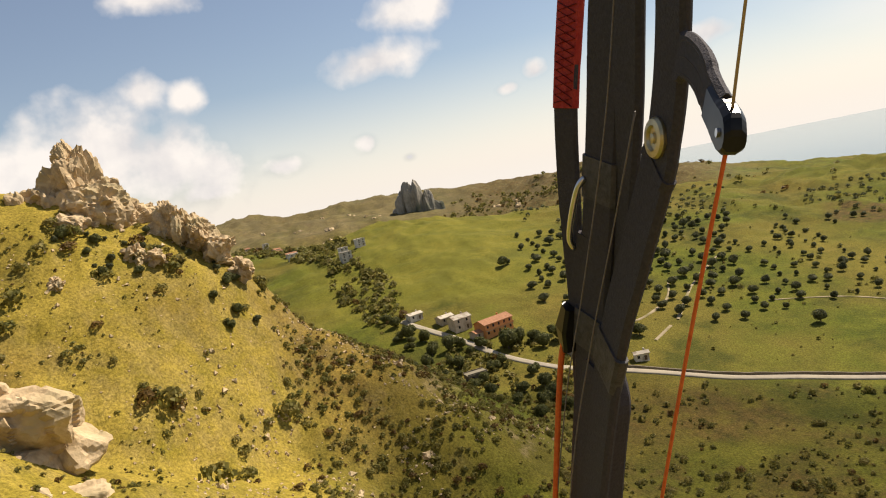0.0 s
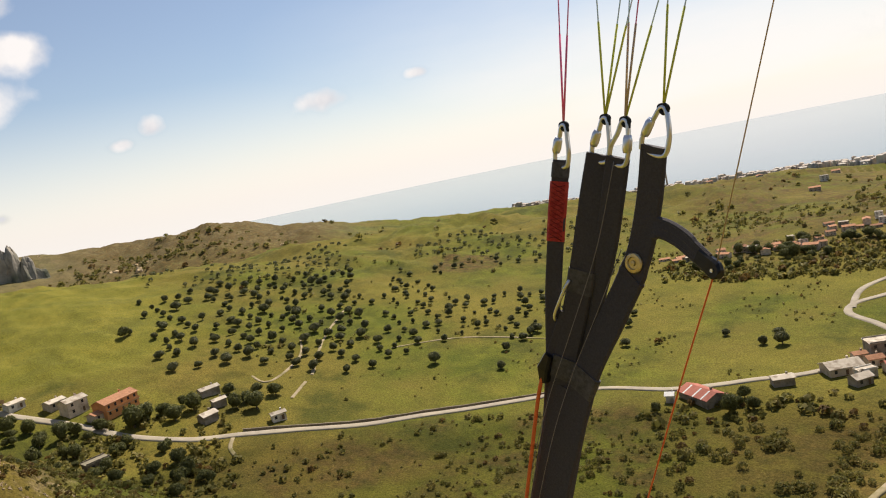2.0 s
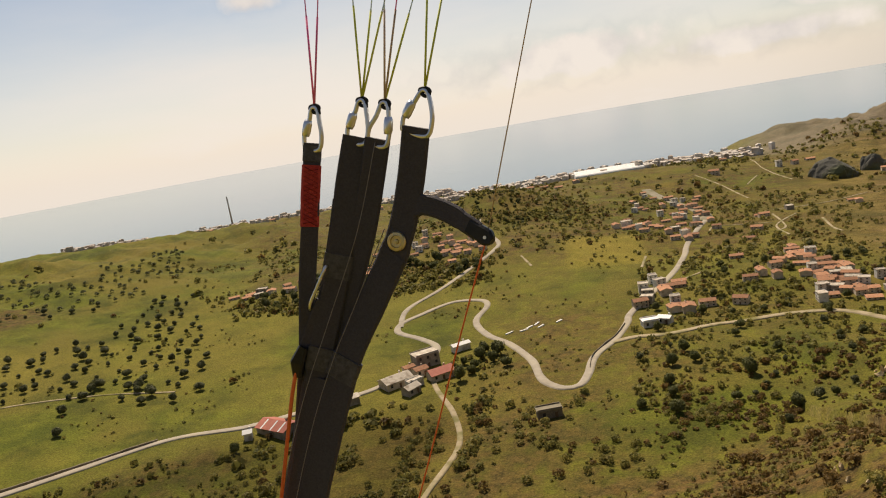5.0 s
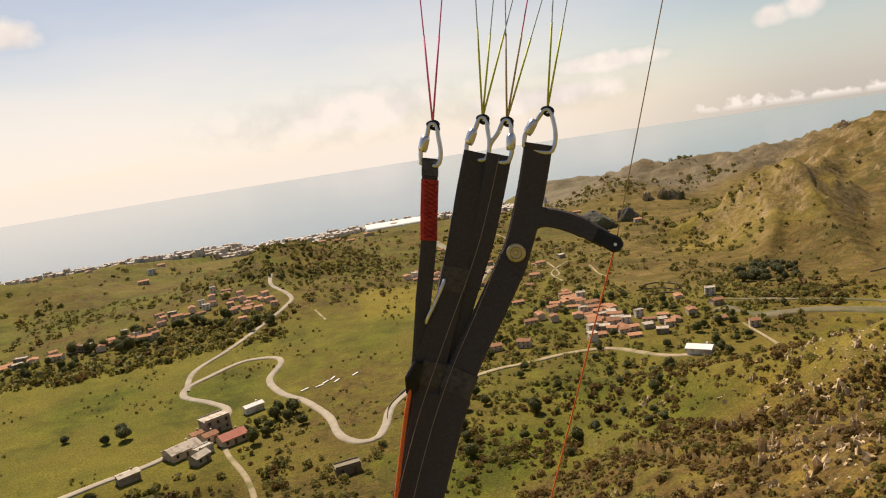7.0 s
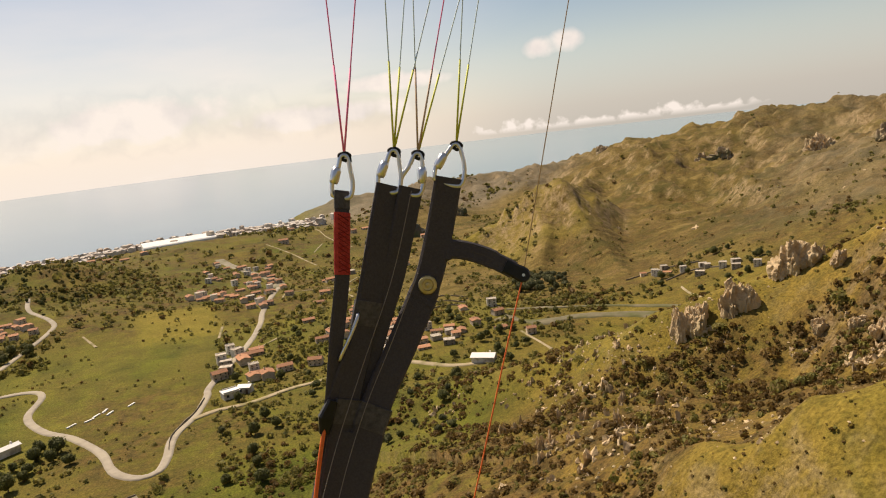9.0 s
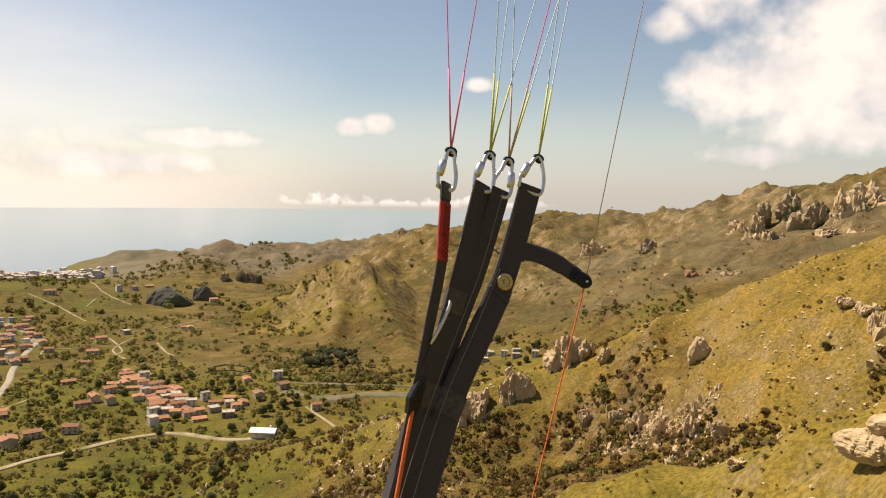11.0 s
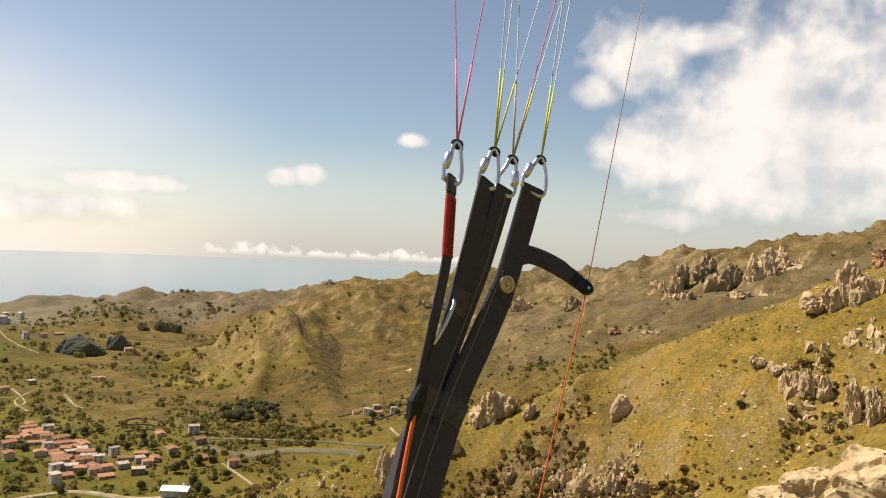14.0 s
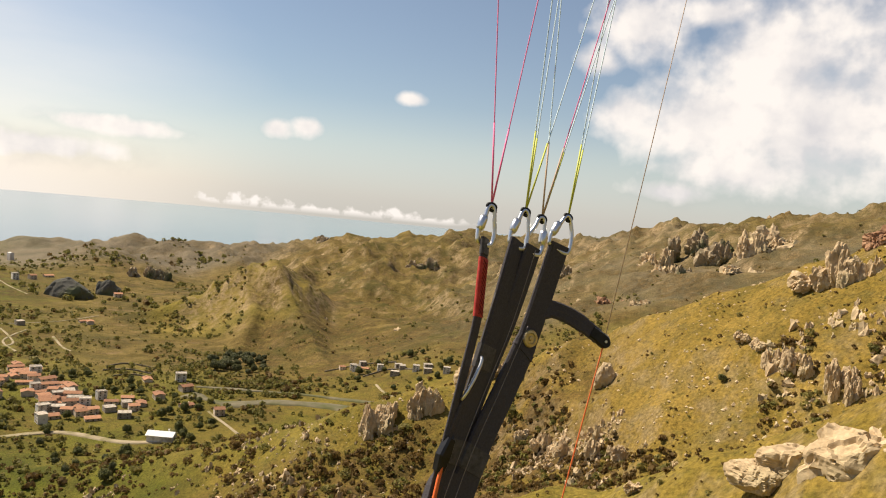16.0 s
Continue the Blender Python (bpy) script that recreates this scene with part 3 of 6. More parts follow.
def land_cover(x, y, h, slope):
    """Shares of dry grass, mountain turf, scrub and bare rock, and a grey that holds painted haze."""
    r, az = np.hypot(x, y), np.degrees(np.arctan2(x, y))
    n = fbm(x / 60, y / 60, 4, 71)
    n2 = fbm(x / 18, y / 18, 4, 77)
    right = smoothstep(14, 30, az) * smoothstep(370, 300, r) * smoothstep(165, 145, az) * smoothstep(40, 75, r)
    left = smoothstep(-78, -88, az) * smoothstep(330, 290, r) * smoothstep(-165, -145, az) * smoothstep(55, 100, r)
    dry = np.clip(right * (0.9 + 0.45 * n) + left * (0.62 + 0.6 * n) + 0.12 + 0.5 * n, 0, 1)
    dry = np.maximum(dry, smoothstep(20, 28, az) * smoothstep(330, 380, r) * (0.6 + 0.4 * n))
    mountain = smoothstep(6, 16, az) * smoothstep(400, 520, r)
    mountain = np.maximum(mountain, 0.5 * smoothstep(-55, -62, az) * smoothstep(820, 900, r))
    knoll = smoothstep(120, 108, r) * smoothstep(30, 35, az)
    slope_r = smoothstep(-8, 14, az) * smoothstep(56, 46, az) * smoothstep(222, 196, r + 14 * n2) * smoothstep(40, 75, r)
    valley = smoothstep(30, 60, r) * smoothstep(-25, -8, az) * smoothstep(30, 14, az) * smoothstep(600, 300, r)
    scrub = np.clip(slope_r * (1.3 + n) * (1 - knoll) + left * (0.1 + n) * 0.6 + valley * (0.42 + 1.0 * n) + smoothstep(-45, -20, az) * smoothstep(5, -20, az) * smoothstep(280, 250, r) * 0.6, 0, 1)
    scrub = np.maximum(scrub, smoothstep(-78, -74, az) * smoothstep(-55, -60, az) * smoothstep(800, 860, r) * 0.75)
    scrub = np.maximum(scrub, smoothstep(18, 26, az) * smoothstep(330, 380, r) * np.clip(0.4 + n2, 0, 0.8))
    scrub = np.maximum(scrub, smoothstep(-34, -28, az) * smoothstep(16, 8, az) * smoothstep(470, 520, r + 40 * n) * np.clip(0.62 + n2, 0, 0.9) * smoothstep(1300, 1000, r))
    scrub = np.maximum(scrub, mountain * np.clip(0.2 + n2, 0, 0.6))
    bare = np.clip(smoothstep(0.75, 1.2, slope) * (1 - 0.6 * right) + (0.14 * right + 0.08 * left) * smoothstep(0.15, 0.5, n2) * (1 - knoll), 0, 0.8)
    bare = np.maximum(bare, mountain * smoothstep(0.55, 1.0, slope) * 0.6)
    cone = smoothstep(18, 20, az) * smoothstep(33, 30, az) * smoothstep(600, 640, r) * smoothstep(720, 690, r)
    bare = np.maximum(bare, cone * smoothstep(0.1, 0.5, fbm(az / 1.25, r / 160, 4, 53, True)) * 0.5)
    lush = smoothstep(-92, -87, az) * smoothstep(-68, -73, az + 2 * n) * smoothstep(400, 430, r + 25 * n) * smoothstep(720, 680, r + 30 * n2)
    lush = np.maximum(lush, smoothstep(-66, -56, az) * smoothstep(2, -4, az) * smoothstep(285, 310, r) * smoothstep(600, 500, r + 60 * n) * np.clip(0.2 + n, 0, 0.5))
    lush = np.maximum(lush, smoothstep(-8, -2, az) * smoothstep(24, 17, az) * smoothstep(215, 245, r) * smoothstep(640, 520, r) * np.clip(0.40 + 1.2 * n, 0, 0.75))
    foot = smoothstep(-95, -89, az + 3 * n) * left
    scrub = np.maximum(scrub, foot * np.clip(0.45 + n2, 0, 0.8))
    gold = np.clip(left * (1 - 0.75 * foot) * (0.85 + 0.9 * n2) + knoll * 0.12 * (1 + n), 0, 0.95)
    # far ridges grey out with distance, haze painted as ground colour
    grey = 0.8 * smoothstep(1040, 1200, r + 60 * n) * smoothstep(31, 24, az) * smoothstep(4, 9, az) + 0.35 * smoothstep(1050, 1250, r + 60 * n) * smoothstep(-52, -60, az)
    # grey-brown ground of the nearer mountain
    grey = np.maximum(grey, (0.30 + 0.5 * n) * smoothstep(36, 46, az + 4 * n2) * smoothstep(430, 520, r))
    field = smoothstep(-8, -6.5, az) * smoothstep(-0.5, -2, az) * smoothstep(468, 478, r + 12 * n2) * smoothstep(560, 545, r + 12 * n2)
    gold = np.maximum(gold, 0.3 * field)
    gold = np.maximum(gold, 0.34 * (1 + n) * smoothstep(16, 19, az) * smoothstep(31, 28, az) * smoothstep(560, 620, r) * smoothstep(860, 780, r))
    plough = smoothstep(-51.5, -50, az) * smoothstep(-45, -46.5, az) * smoothstep(545, 555, r + 14 * n2) * smoothstep(610, 600, r + 14 * n2)
    scrub, lush = np.maximum(scrub * (1 - field), 0.9 * plough), lush * (1 - field) * (1 - plough)
    scrub = np.maximum(scrub, smoothstep(-76, -70, az) * smoothstep(-28, -38, az) * smoothstep(150, 180, r) * smoothstep(305, 280, r) * np.clip(0.4 + 1.2 * n2, 0, 0.7))
    near_scrub = smoothstep(32, 24, az) * smoothstep(260, 240, r) * smoothstep(-10, 0, az)
    return dry, mountain, scrub, bare * (1 - 0.8 * near_scrub) * (1 - 0.75 * left), lush * 0.9, gold, grey


def build_land():
    az = np.radians(np.concatenate([np.arange(-118, 80, 0.24), np.arange(80, 242, 3.0)]))
    rr = np.concatenate([[0.02, 14.0], np.geomspace(26, 1850, 390), [2100, 2600, 3400, 4400, 4970]])
    a, r = np.meshgrid(az, rr)
    x, y = r * np.sin(a), r * np.cos(a)
    z = ground(x, y)
    n, k = len(rr), len(az)
    gr = np.abs(np.gradient(z, axis=0) / np.gradient(r, axis=0))
    ga = np.abs(np.gradient(z, axis=1) / (r * np.radians(0.24)))
    slope = np.hypot(gr, np.where(np.degrees(a) < 79, ga, 0))
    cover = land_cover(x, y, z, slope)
    verts = np.stack([x, y, z], -1).reshape(-1, 3)
    i, j = np.meshgrid(np.arange(n - 1), np.arange(k), indexing="ij")
    jn = (j + 1) % k
    faces = np.stack([i * k + j, i * k + jn, (i + 1) * k + jn, (i + 1) * k + j], -1).reshape(-1, 4)[:, ::-1]
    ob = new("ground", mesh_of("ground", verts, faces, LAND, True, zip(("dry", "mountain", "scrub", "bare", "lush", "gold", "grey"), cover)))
    tagged(ob, "grassy valley and scrub hills under spring sun", "ground", kind="structure")


build_land()
a = np.radians(np.arange(0, 360, 3.0))
ring = np.stack([np.sin(a), np.cos(a), 0 * a], -1)
sea_v = np.concatenate([ring * 600, ring * 1300, ring * 2200, ring * 3400, ring * 4985])
k = len(a)
sea_f = [(i * k + j, i * k + (j + 1) % k, (i + 1) * k + (j + 1) % k, (i + 1) * k + j) for i in range(4) for j in range(k)]
tagged(new("water", mesh_of("water", sea_v, np.array(sea_f)[:, ::-1], SEA)), "calm pale blue sea under haze", "sea", kind="structure")


def glide(points, step):
    """Catmull-Rom through plan points, resampled."""
    p = np.array([points[0]] + list(points) + [points[-1]], float)
    out = []
    for i in range(1, len(p) - 2):
        n = max(2, int(np.hypot(*(p[i + 1] - p[i])) / step))
        for u in np.arange(n) / n:
            out.append(0.5 * (2 * p[i] + (p[i + 1] - p[i - 1]) * u + (2 * p[i - 1] - 5 * p[i] + 4 * p[i + 1] - p[i + 2]) * u * u + (3 * p[i] - p[i - 1] - 3 * p[i + 1] + p[i + 2]) * u ** 3))
    out.append(p[-2])
    return np.array(out)


PATHS, BUILT = [], []


def ribbon(name, line, width, mat, label, category, lift=0.45, wobble=0.12):
    """A road draped on the land: a crowned strip with verges that reach into the ground. line: rows of (bearing, distance)."""
    c = glide([polar(*q) for q in line], 2.5)
    PATHS.append(c)
    t = np.gradient(c, axis=0)
    t /= np.hypot(t[:, 0], t[:, 1])[:, None]
    nrm = np.stack([-t[:, 1], t[:, 0]], -1)
    half = width / 2 * (1 + wobble * fbm(c[:, 0] / 14, c[:, 1] / 14, 2, 91))
    rows = []
    for s, dz in ((-1.2, -1.2), (-1.0, -0.05), (-0.5, 0.03), (0.5, 0.03), (1.0, -0.05), (1.2, -1.2)):
        q = c + nrm * (half * s)[:, None]
        zc = np.convolve(np.pad(ground(*q.T), 2, mode="edge"), np.ones(5) / 5, "valid") + lift
        rows.append(np.column_stack([q, zc + dz]))
    v = np.stack(rows, 1).reshape(-1, 3)
    n = len(c)
    f = [(i * 6 + j, (i + 1) * 6 + j, (i + 1) * 6 + j + 1, i * 6 + j + 1) for i in range(n - 1) for j in range(5)]
    return tagged(new(name, mesh_of(name, v, f, mat, True)), label, category, kind="structure")


ribbon("road", [(-83, 396), (-79.0, 359), (-75.7, 332), (-71.8, 315), (-68.4, 310), (-64.0, 304), (-58.7, 298), (-53.6, 300), (-46.8, 303), (-40.0, 309), (-34.7, 303), (-31.0, 304), (-28.1, 307), (-23.9, 313), (-20.0, 331), (-18.6, 352),
                (-19.7, 370), (-21.4, 389), (-21.1, 404), (-19.4, 415), (-17.5, 426), (-16.2, 429), (-14.4, 423), (-14.0, 411), (-15.1, 387), (-14.4, 360), (-12.7, 340), (-11.2, 315), (-10.7, 292), (-10.1, 282), (-8.9, 275), (-7.6, 276), (-6.8, 287),
                (-6.1, 306), (-4.3, 327), (-3.2, 352), (-2.7, 369), (0.5, 429), (1.6, 478), (2.0, 516), (3.4, 599)], 3.5, ROAD, "pale winding concrete country road", "road")
ribbon("road_to_village", [(-21.2, 398), (-20.4, 430), (-17.8, 459), (-14.5, 504), (-12.6, 537), (-12.4, 561), (-13.6, 607), (-13.5, 640)], 3.2, ROAD, "pale lane climbing to the hilltop village", "road")
ribbon("road_to_coast", [(3.4, 599), (3.3, 640), (1.3, 712), (-0.6, 800)], 9.0, GRAVEL, "straight pale road through the lower town", "road")
ribbon("road_to_hamlet", [(-4.6, 322), (-2.7, 327), (0.0, 327), (3.0, 336), (5.4, 340), (8.6, 348), (12.2, 351), (16.0, 334), (19.3, 331)], 3.6, TRACK, "sandy lane between scrub and gardens", "road")
ribbon("track", [(-19.4, 312), (-19.2, 296), (-18.2, 267), (-18.3, 239), (-21.7, 211), (-25, 190)], 2.1, TRACK, "narrow dirt track below the farm", "track")
ribbon("track_to_fields", [(-68.8, 309), (-69.2, 300), (-69.0, 292)], 1.6, TRACK, "short farm track off the road", "track", 0.3)
ribbon("riverbed", [(20.5, 404), (23.4, 386), (26.8, 391), (30.7, 389), (33.8, 380), (37.3, 373), (41, 372), (45, 380), (49, 390)], 8.0, RIVER, "wide dry gravel riverbed", "riverbed", 0.5, 0.7)
ribbon("riverbed_arm", [(21, 420), (25, 412), (29, 408), (33, 398), (36, 384)], 3.5, RIVER, "thin pale arm of the riverbed", "riverbed", 0.5, 0.6)
ribbon("beach", [(-36, 1700), (-30, 1610), (-26, 1520), (-22, 1440), (-18, 1390), (-12, 1335), (-6, 1320)], 14, SHEET, "pale strip of beach along the shore", "beach", 2.0)
for line in ([(-62, 365), (-60.5, 420), (-58.5, 470)], [(-55.5, 392), (-50, 398), (-44, 388), (-39, 370)], [(9, 520), (8.2, 560), (9.5, 610)], [(36.5, 392), (35.2, 410), (34.6, 425)], [(6.5, 720), (4.8, 800), (3.0, 860)], [(8, 640), (11.5, 660), (14, 700)], [(6.7, 1060), (7.8, 890), (9.5, 815)], [(6.5, 796), (7.2, 850)], [(8.0, 617), (8.8, 554), (8.1, 538)], [(11.2, 580), (11.8, 541), (12.4, 524)], [(22.0, 375), (23.1, 358), (24.3, 340)], [(3.6, 548), (4.2, 568), (7.9, 573)], [(-10.7, 512), (-10.0, 485)],
             [(-1.6, 456), (-1.2, 487)], [(1.5, 419), (2.8, 430)], [(-66.4, 376), (-65.3, 364), (-62.7, 391), (-62.2, 425)], [(-63.9, 339), (-62.6, 357)]):
    ribbon("footpath", line, 1.4, TRACK, "worn pale footpath through grass", "footpath", 0.3, 0.4)


def bank_wall(line, away, height, thick, label):
    """A low dry-stone wall beside a road: a rough capped strip that follows the land. line: rows of (bearing, distance)."""
    c = glide([polar(*q) for q in line], 2.0)
    out = c / np.hypot(c[:, 0], c[:, 1])[:, None]
    rows = []
    for d, up in ((0, -1.0), (0.06, 1.0), (0.94, 1.0), (1.0, -1.0)):
        q = c + out * (away + d * thick)
        z = ground(*q.T)
        rows.append(np.column_stack([q, z + np.where(up > 0, height * (1 + 0.35 * fbm(q[:, 0] / 5, q[:, 1] / 5, 3, 97)), -1.0)]))
    v = np.stack(rows, 1).reshape(-1, 3)
    f = [(i * 4 + j, i * 4 + j + 1, (i + 1) * 4 + j + 1, (i + 1) * 4 + j) for i in range(len(c) - 1) for j in range(3)]
    tagged(new("stone_wall", mesh_of("stone_wall", v, f, WALL_STONE)), label, "wall")


bank_wall([(-68.0, 310), (-64.0, 304), (-58.7, 298), (-53.6, 300), (-46.8, 303), (-41.0, 308)], 2.6, 1.1, 0.7, "low dry-stone wall along the country road")
bank_wall([(-6.6, 290), (-6.1, 306), (-4.3, 327), (-3.4, 346)], 2.8, 1.2, 0.7, "dry-stone retaining wall below the village")
for line in ([(14.7, 474), (16.2, 483), (18.1, 468)], [(14.5, 461), (16.2, 465), (17.8, 452)], [(15.2, 446), (16.6, 450), (18.0, 440)], [(33.5, 446), (35.5, 452), (37.6, 440)], [(30.5, 470), (33, 478), (36, 466)]):
    bank_wall(line, 0.0, 0.8, 0.6, "low stone terrace wall across the hillside")

# ---------------------------------------------------------------- paraglider riser
FACE, LEAN_SIDE, LEAN_DEPTH = 0.0, 21.0, 6.0


def mm(v, y, u):
    return Vector((v, y, u)) * 0.001


def strap_bm(path, width, thick, twist=0.0, upright=False):
    """Webbing swept along path, rows of (side, depth, up) in millimetres. width and twist may be lists, one a row."""
    bm = bmesh.new()
    n = len(path)
    ws = width if isinstance(width, (list, tuple)) else [width] * n
    tw = twist if isinstance(twist, (list, tuple)) else [twist] * n
    pts = [Vector(p) for p in path]
    rings = []
    for i, p in enumerate(pts):
        d = (pts[min(i + 1, n - 1)] - pts[max(i - 1, 0)]).normalized()
        side = Vector((0, 0, -1)) if upright else Vector((math.cos(radians(tw[i])), math.sin(radians(tw[i])), 0))
        side = (side - d * side.dot(d)).normalized()
        out = d.cross(side)
        w, t = ws[i] / 2, thick / 2
        e = min(1.6, t * 0.8)
        ring = [(-w, -t + e), (-w + e, -t), (w - e, -t), (w, -t + e), (w, t - e), (w - e, t), (-w + e, t), (-w, t - e)]
        rings.append([bm.verts.new((p + side * a + out * b) * 0.001) for a, b in ring])
    for r0, r1 in zip(rings, rings[1:]):
        for j in range(8):
            bm.faces.new((r0[j], r0[(j + 1) % 8], r1[(j + 1) % 8], r1[j]))
    bm.faces.new(rings[0][::-1])
    bm.faces.new(rings[-1])
    return bm


def tube_bm(path, radius, sides=8, closed=False, bm=None, mat=0):
    """A round cord or wire along path in millimetres; radius may be a list."""
    bm = bm or bmesh.new()
    pts = [Vector(p) for p in path]
    n = len(pts)
    rs = radius if isinstance(radius, (list, tuple)) else [radius] * n
    rings = []
    for i, p in enumerate(pts):
        a, b = (pts[i - 1], pts[(i + 1) % n]) if closed else (pts[max(i - 1, 0)], pts[min(i + 1, n - 1)])
        d = (b - a).normalized()
        s = d.cross(Vector((0, 1, 0.13))).normalized()
        o = d.cross(s)
        rings.append([bm.verts.new((p + (s * math.cos(q) + o * math.sin(q)) * rs[i]) * 0.001) for q in (2 * math.pi * j / sides for j in range(sides))])
    pairs = list(zip(rings, rings[1:])) + ([(rings[-1], rings[0])] if closed else [])
    for r0, r1 in pairs:
        for j in range(sides):
            f = bm.faces.new((r0[j], r0[(j + 1) % sides], r1[(j + 1) % sides], r1[j]))
            f.smooth, f.material_index = True, mat
    if not closed:
        bm.faces.new(rings[0][::-1]).material_index = mat
        bm.faces.new(rings[-1]).material_index = mat
    return bm


def bend(points, n=10):
    """A smooth line of Vectors through (side, depth, up) rows."""
    p = [Vector(points[0])] + [Vector(q) for q in points] + [Vector(points[-1])]
    out = []
    for i in range(1, len(p) - 2):
        for k in range(n):
            u = k / n
            out.append(0.5 * (2 * p[i] + (p[i + 1] - p[i - 1]) * u + (2 * p[i - 1] - 5 * p[i] + 4 * p[i + 1] - p[i + 2]) * u * u + (3 * p[i] - p[i - 1] - 3 * p[i + 1] + p[i + 2]) * u ** 3))
    return out + [p[-2]]


def maillon(parent, at, lean, wide, flip):
    """A small triangular steel link with its screw sleeve, standing on the strap's end."""
    side = math.sin(radians(lean))
    w, h = wide / 2, 27

    def q(a, b):
        return (at[0] + a * math.cos(radians(lean)) + b * side, at[1] - a * 0.15, at[2] - a * side + b * math.cos(radians(lean)))

    loop = bend([q(-w, -4), q(-w - 1, 6), q(-w * 0.6, 17), q(-2.5, h), q(2.5, h), q(w * 0.78, 17), q(w + 1, 6), q(w, -4), q(0, -6), q(-w, -4)], 5)[:-1]
    link = part("maillon", tube_bm(loop, 1.9, 8, True), STEEL, parent, "polished steel triangular quick link")
    s = -1 if flip else 1
    part("screw_sleeve", tube_bm([q(s * w * 0.98, 5), q(s * w * 0.93, 8), q(s * w * 0.78, 15), q(s * w * 0.68, 18)], [3.0, 3.9, 3.9, 3.0], 6), STEEL, link)
    part("o_ring", tube_bm(bend([q(-3, h - 1), q(1.5, h - 3), q(4.4, h + 1), q(1, h + 3), q(-3.6, h + 1.5), q(-3, h - 1), q(3, h + 1.5), q(5, h - 4)], 4), 1.5, 7), CORD_DARK, link, "black rubber keeper band")
    return q(0, h + 1)


def build_riser():
    axis = Vector((math.tan(radians(LEAN_SIDE)), math.tan(radians(LEAN_DEPTH)), 1)).normalized()
    right = Vector((math.cos(radians(FACE)), -math.sin(radians(FACE)), 0))
    right = (right - axis * right.dot(axis)).normalized()
    m = Matrix((right, axis.cross(right), axis)).transposed().to_4x4()
    m.translation = (0, 0, 150)
    riser = new("paraglider_riser")
    riser.empty_display_size = 0.1
    riser.matrix_world = m
    tagged(riser, "black webbing paraglider riser with steel links and coloured lines", "riser")
    # the four straps, front to rear
    a_path = bend([(-42, 8, -345), (-45, 7, -220), (-54, 2, -120), (-62, -3, -62), (-69, -6, -5), (-76, -3, 30), (-82, 0, 60)], 7)
    b_path = bend([(-40, 4, -345), (-40, 4, -220), (-43, 3, -113), (-42, 2, -50), (-43, 1, 0), (-45, 0, 36), (-46, 0, 73)], 7)
    c_path = bend([(-33, 10, -345), (-33, 10, -220), (-34, 9, -113), (-31, 7, -50), (-27, 4, 0), (-27, 1, 38), (-28, -2, 75)], 7)
    d_path = bend([(-27, 2, -345), (-25, 2, -220), (-20, 2, -113), (-7, 3, -50), (3, 4, 0), (4, 2, 45), (1, -3, 90)], 7)
    sa = part("front_strap", strap_bm(a_path, [13] * 22 + [14] * 21, 3.0, 26), WEB, riser)
    part("second_strap", strap_bm(b_path, 22, 4.6, 14), WEB, riser)
    part("third_strap", strap_bm(c_path, 20.5, 4.6, 4), WEB, riser)
    sd = part("rear_strap", strap_bm(d_path, [27] * 14 + [25] * 14 + [23] * 15, 4.8, -5), WEB, riser)
    part("red_sleeve", strap_bm(bend([(-69, -6, -5), (-73, -4.6, 14), (-78.5, -2, 43)], 8), [15.0] * 9 + [15.4] * 8, 4.2, 26), WEB_RED, sa, "red woven cover stitched on the front strap")
    stitch = [Vector((-68.1, -8.0, -3)).lerp(Vector((-77.2, -4.4, 41)), k / 12) for k in range(13)]
    for way in (1, -1):
        part("stitching", tube_bm([q + Vector((4.9, 2.3, 0)) * (way * (-1) ** k) for k, q in enumerate(stitch)], 0.3, 5), THREAD, sa, "dark zigzag thread on the red cover")
    # hem where the front strap is folded over its link
    part("hem", strap_bm([(-79.2, -1.6, 46), (-81.6, -0.2, 58)], 14.8, 4.2, 26), WEB_GREY, sa, "worn black hem")
    # stitched cover behind the lower bundle
    part("lower_cover", strap_bm(bend([(-34, 8, -350), (-34, 8, -250), (-35, 7, -170), (-34, 7, -128)], 8), [36, 38, 38, 38] + [38] * 17 + [36, 32, 26, 20], 13, 2), WEB, riser)
    part("band", strap_bm([(-22.2, 1.8, -124), (-18.6, 1.9, -104)], 27.5, 6.4, -5), WEB_GREY, riser, "worn grey stitched band")
    part("band", strap_bm([(-43, 2.6, -122), (-43, 2.4, -102)], 23.5, 6.4, 14), WEB_GREY, riser, "worn grey stitched band")
    part("band", strap_bm([(-42, 2, -42), (-42.6, 1.5, -22)], 23.5, 6.4, 14), WEB_GREY, riser, "worn grey stitched band")
    part("keeper", strap_bm([(0.4, 3.9, -14), (2.2, 4.0, -10)], 25.5, 6.2, -5), WEB, sd, "sewn black keeper under the button")
    part("edge_cord", tube_bm([(p[0] - 10.6, p[1] - 3.0, p[2]) for p in b_path[2:-9:2]], 0.7, 6), WEB_GREY, riser, "thin grey cord along the webbing edge")
    # twin rows of stitches on the rear strap's fold
    for side in (-8.0, 8.0):
        part("seam", tube_bm(bend([(2.8 + side, 0.2, 52), (2.2 + side, -1.8, 70), (1.2 + side, -4.8, 86)], 4), 0.22, 5), THREAD_TAN, sd, "tan sewn seam on the strap")
    for path in ([(-28, -6, 72), (-29, -5, 0), (-39, -5, -80), (-47, -7, -150), (-50, -8, -240), (-50, -8, -335)], [(-8, -3, 8), (-18, -3.5, -50), (-30, -4, -115), (-36, -6, -190), (-38, -6, -335)]):
        part("trim_line", tube_bm(bend(path, 6), 0.36, 6), CORD_GREY, riser, "thin grey line over the straps")
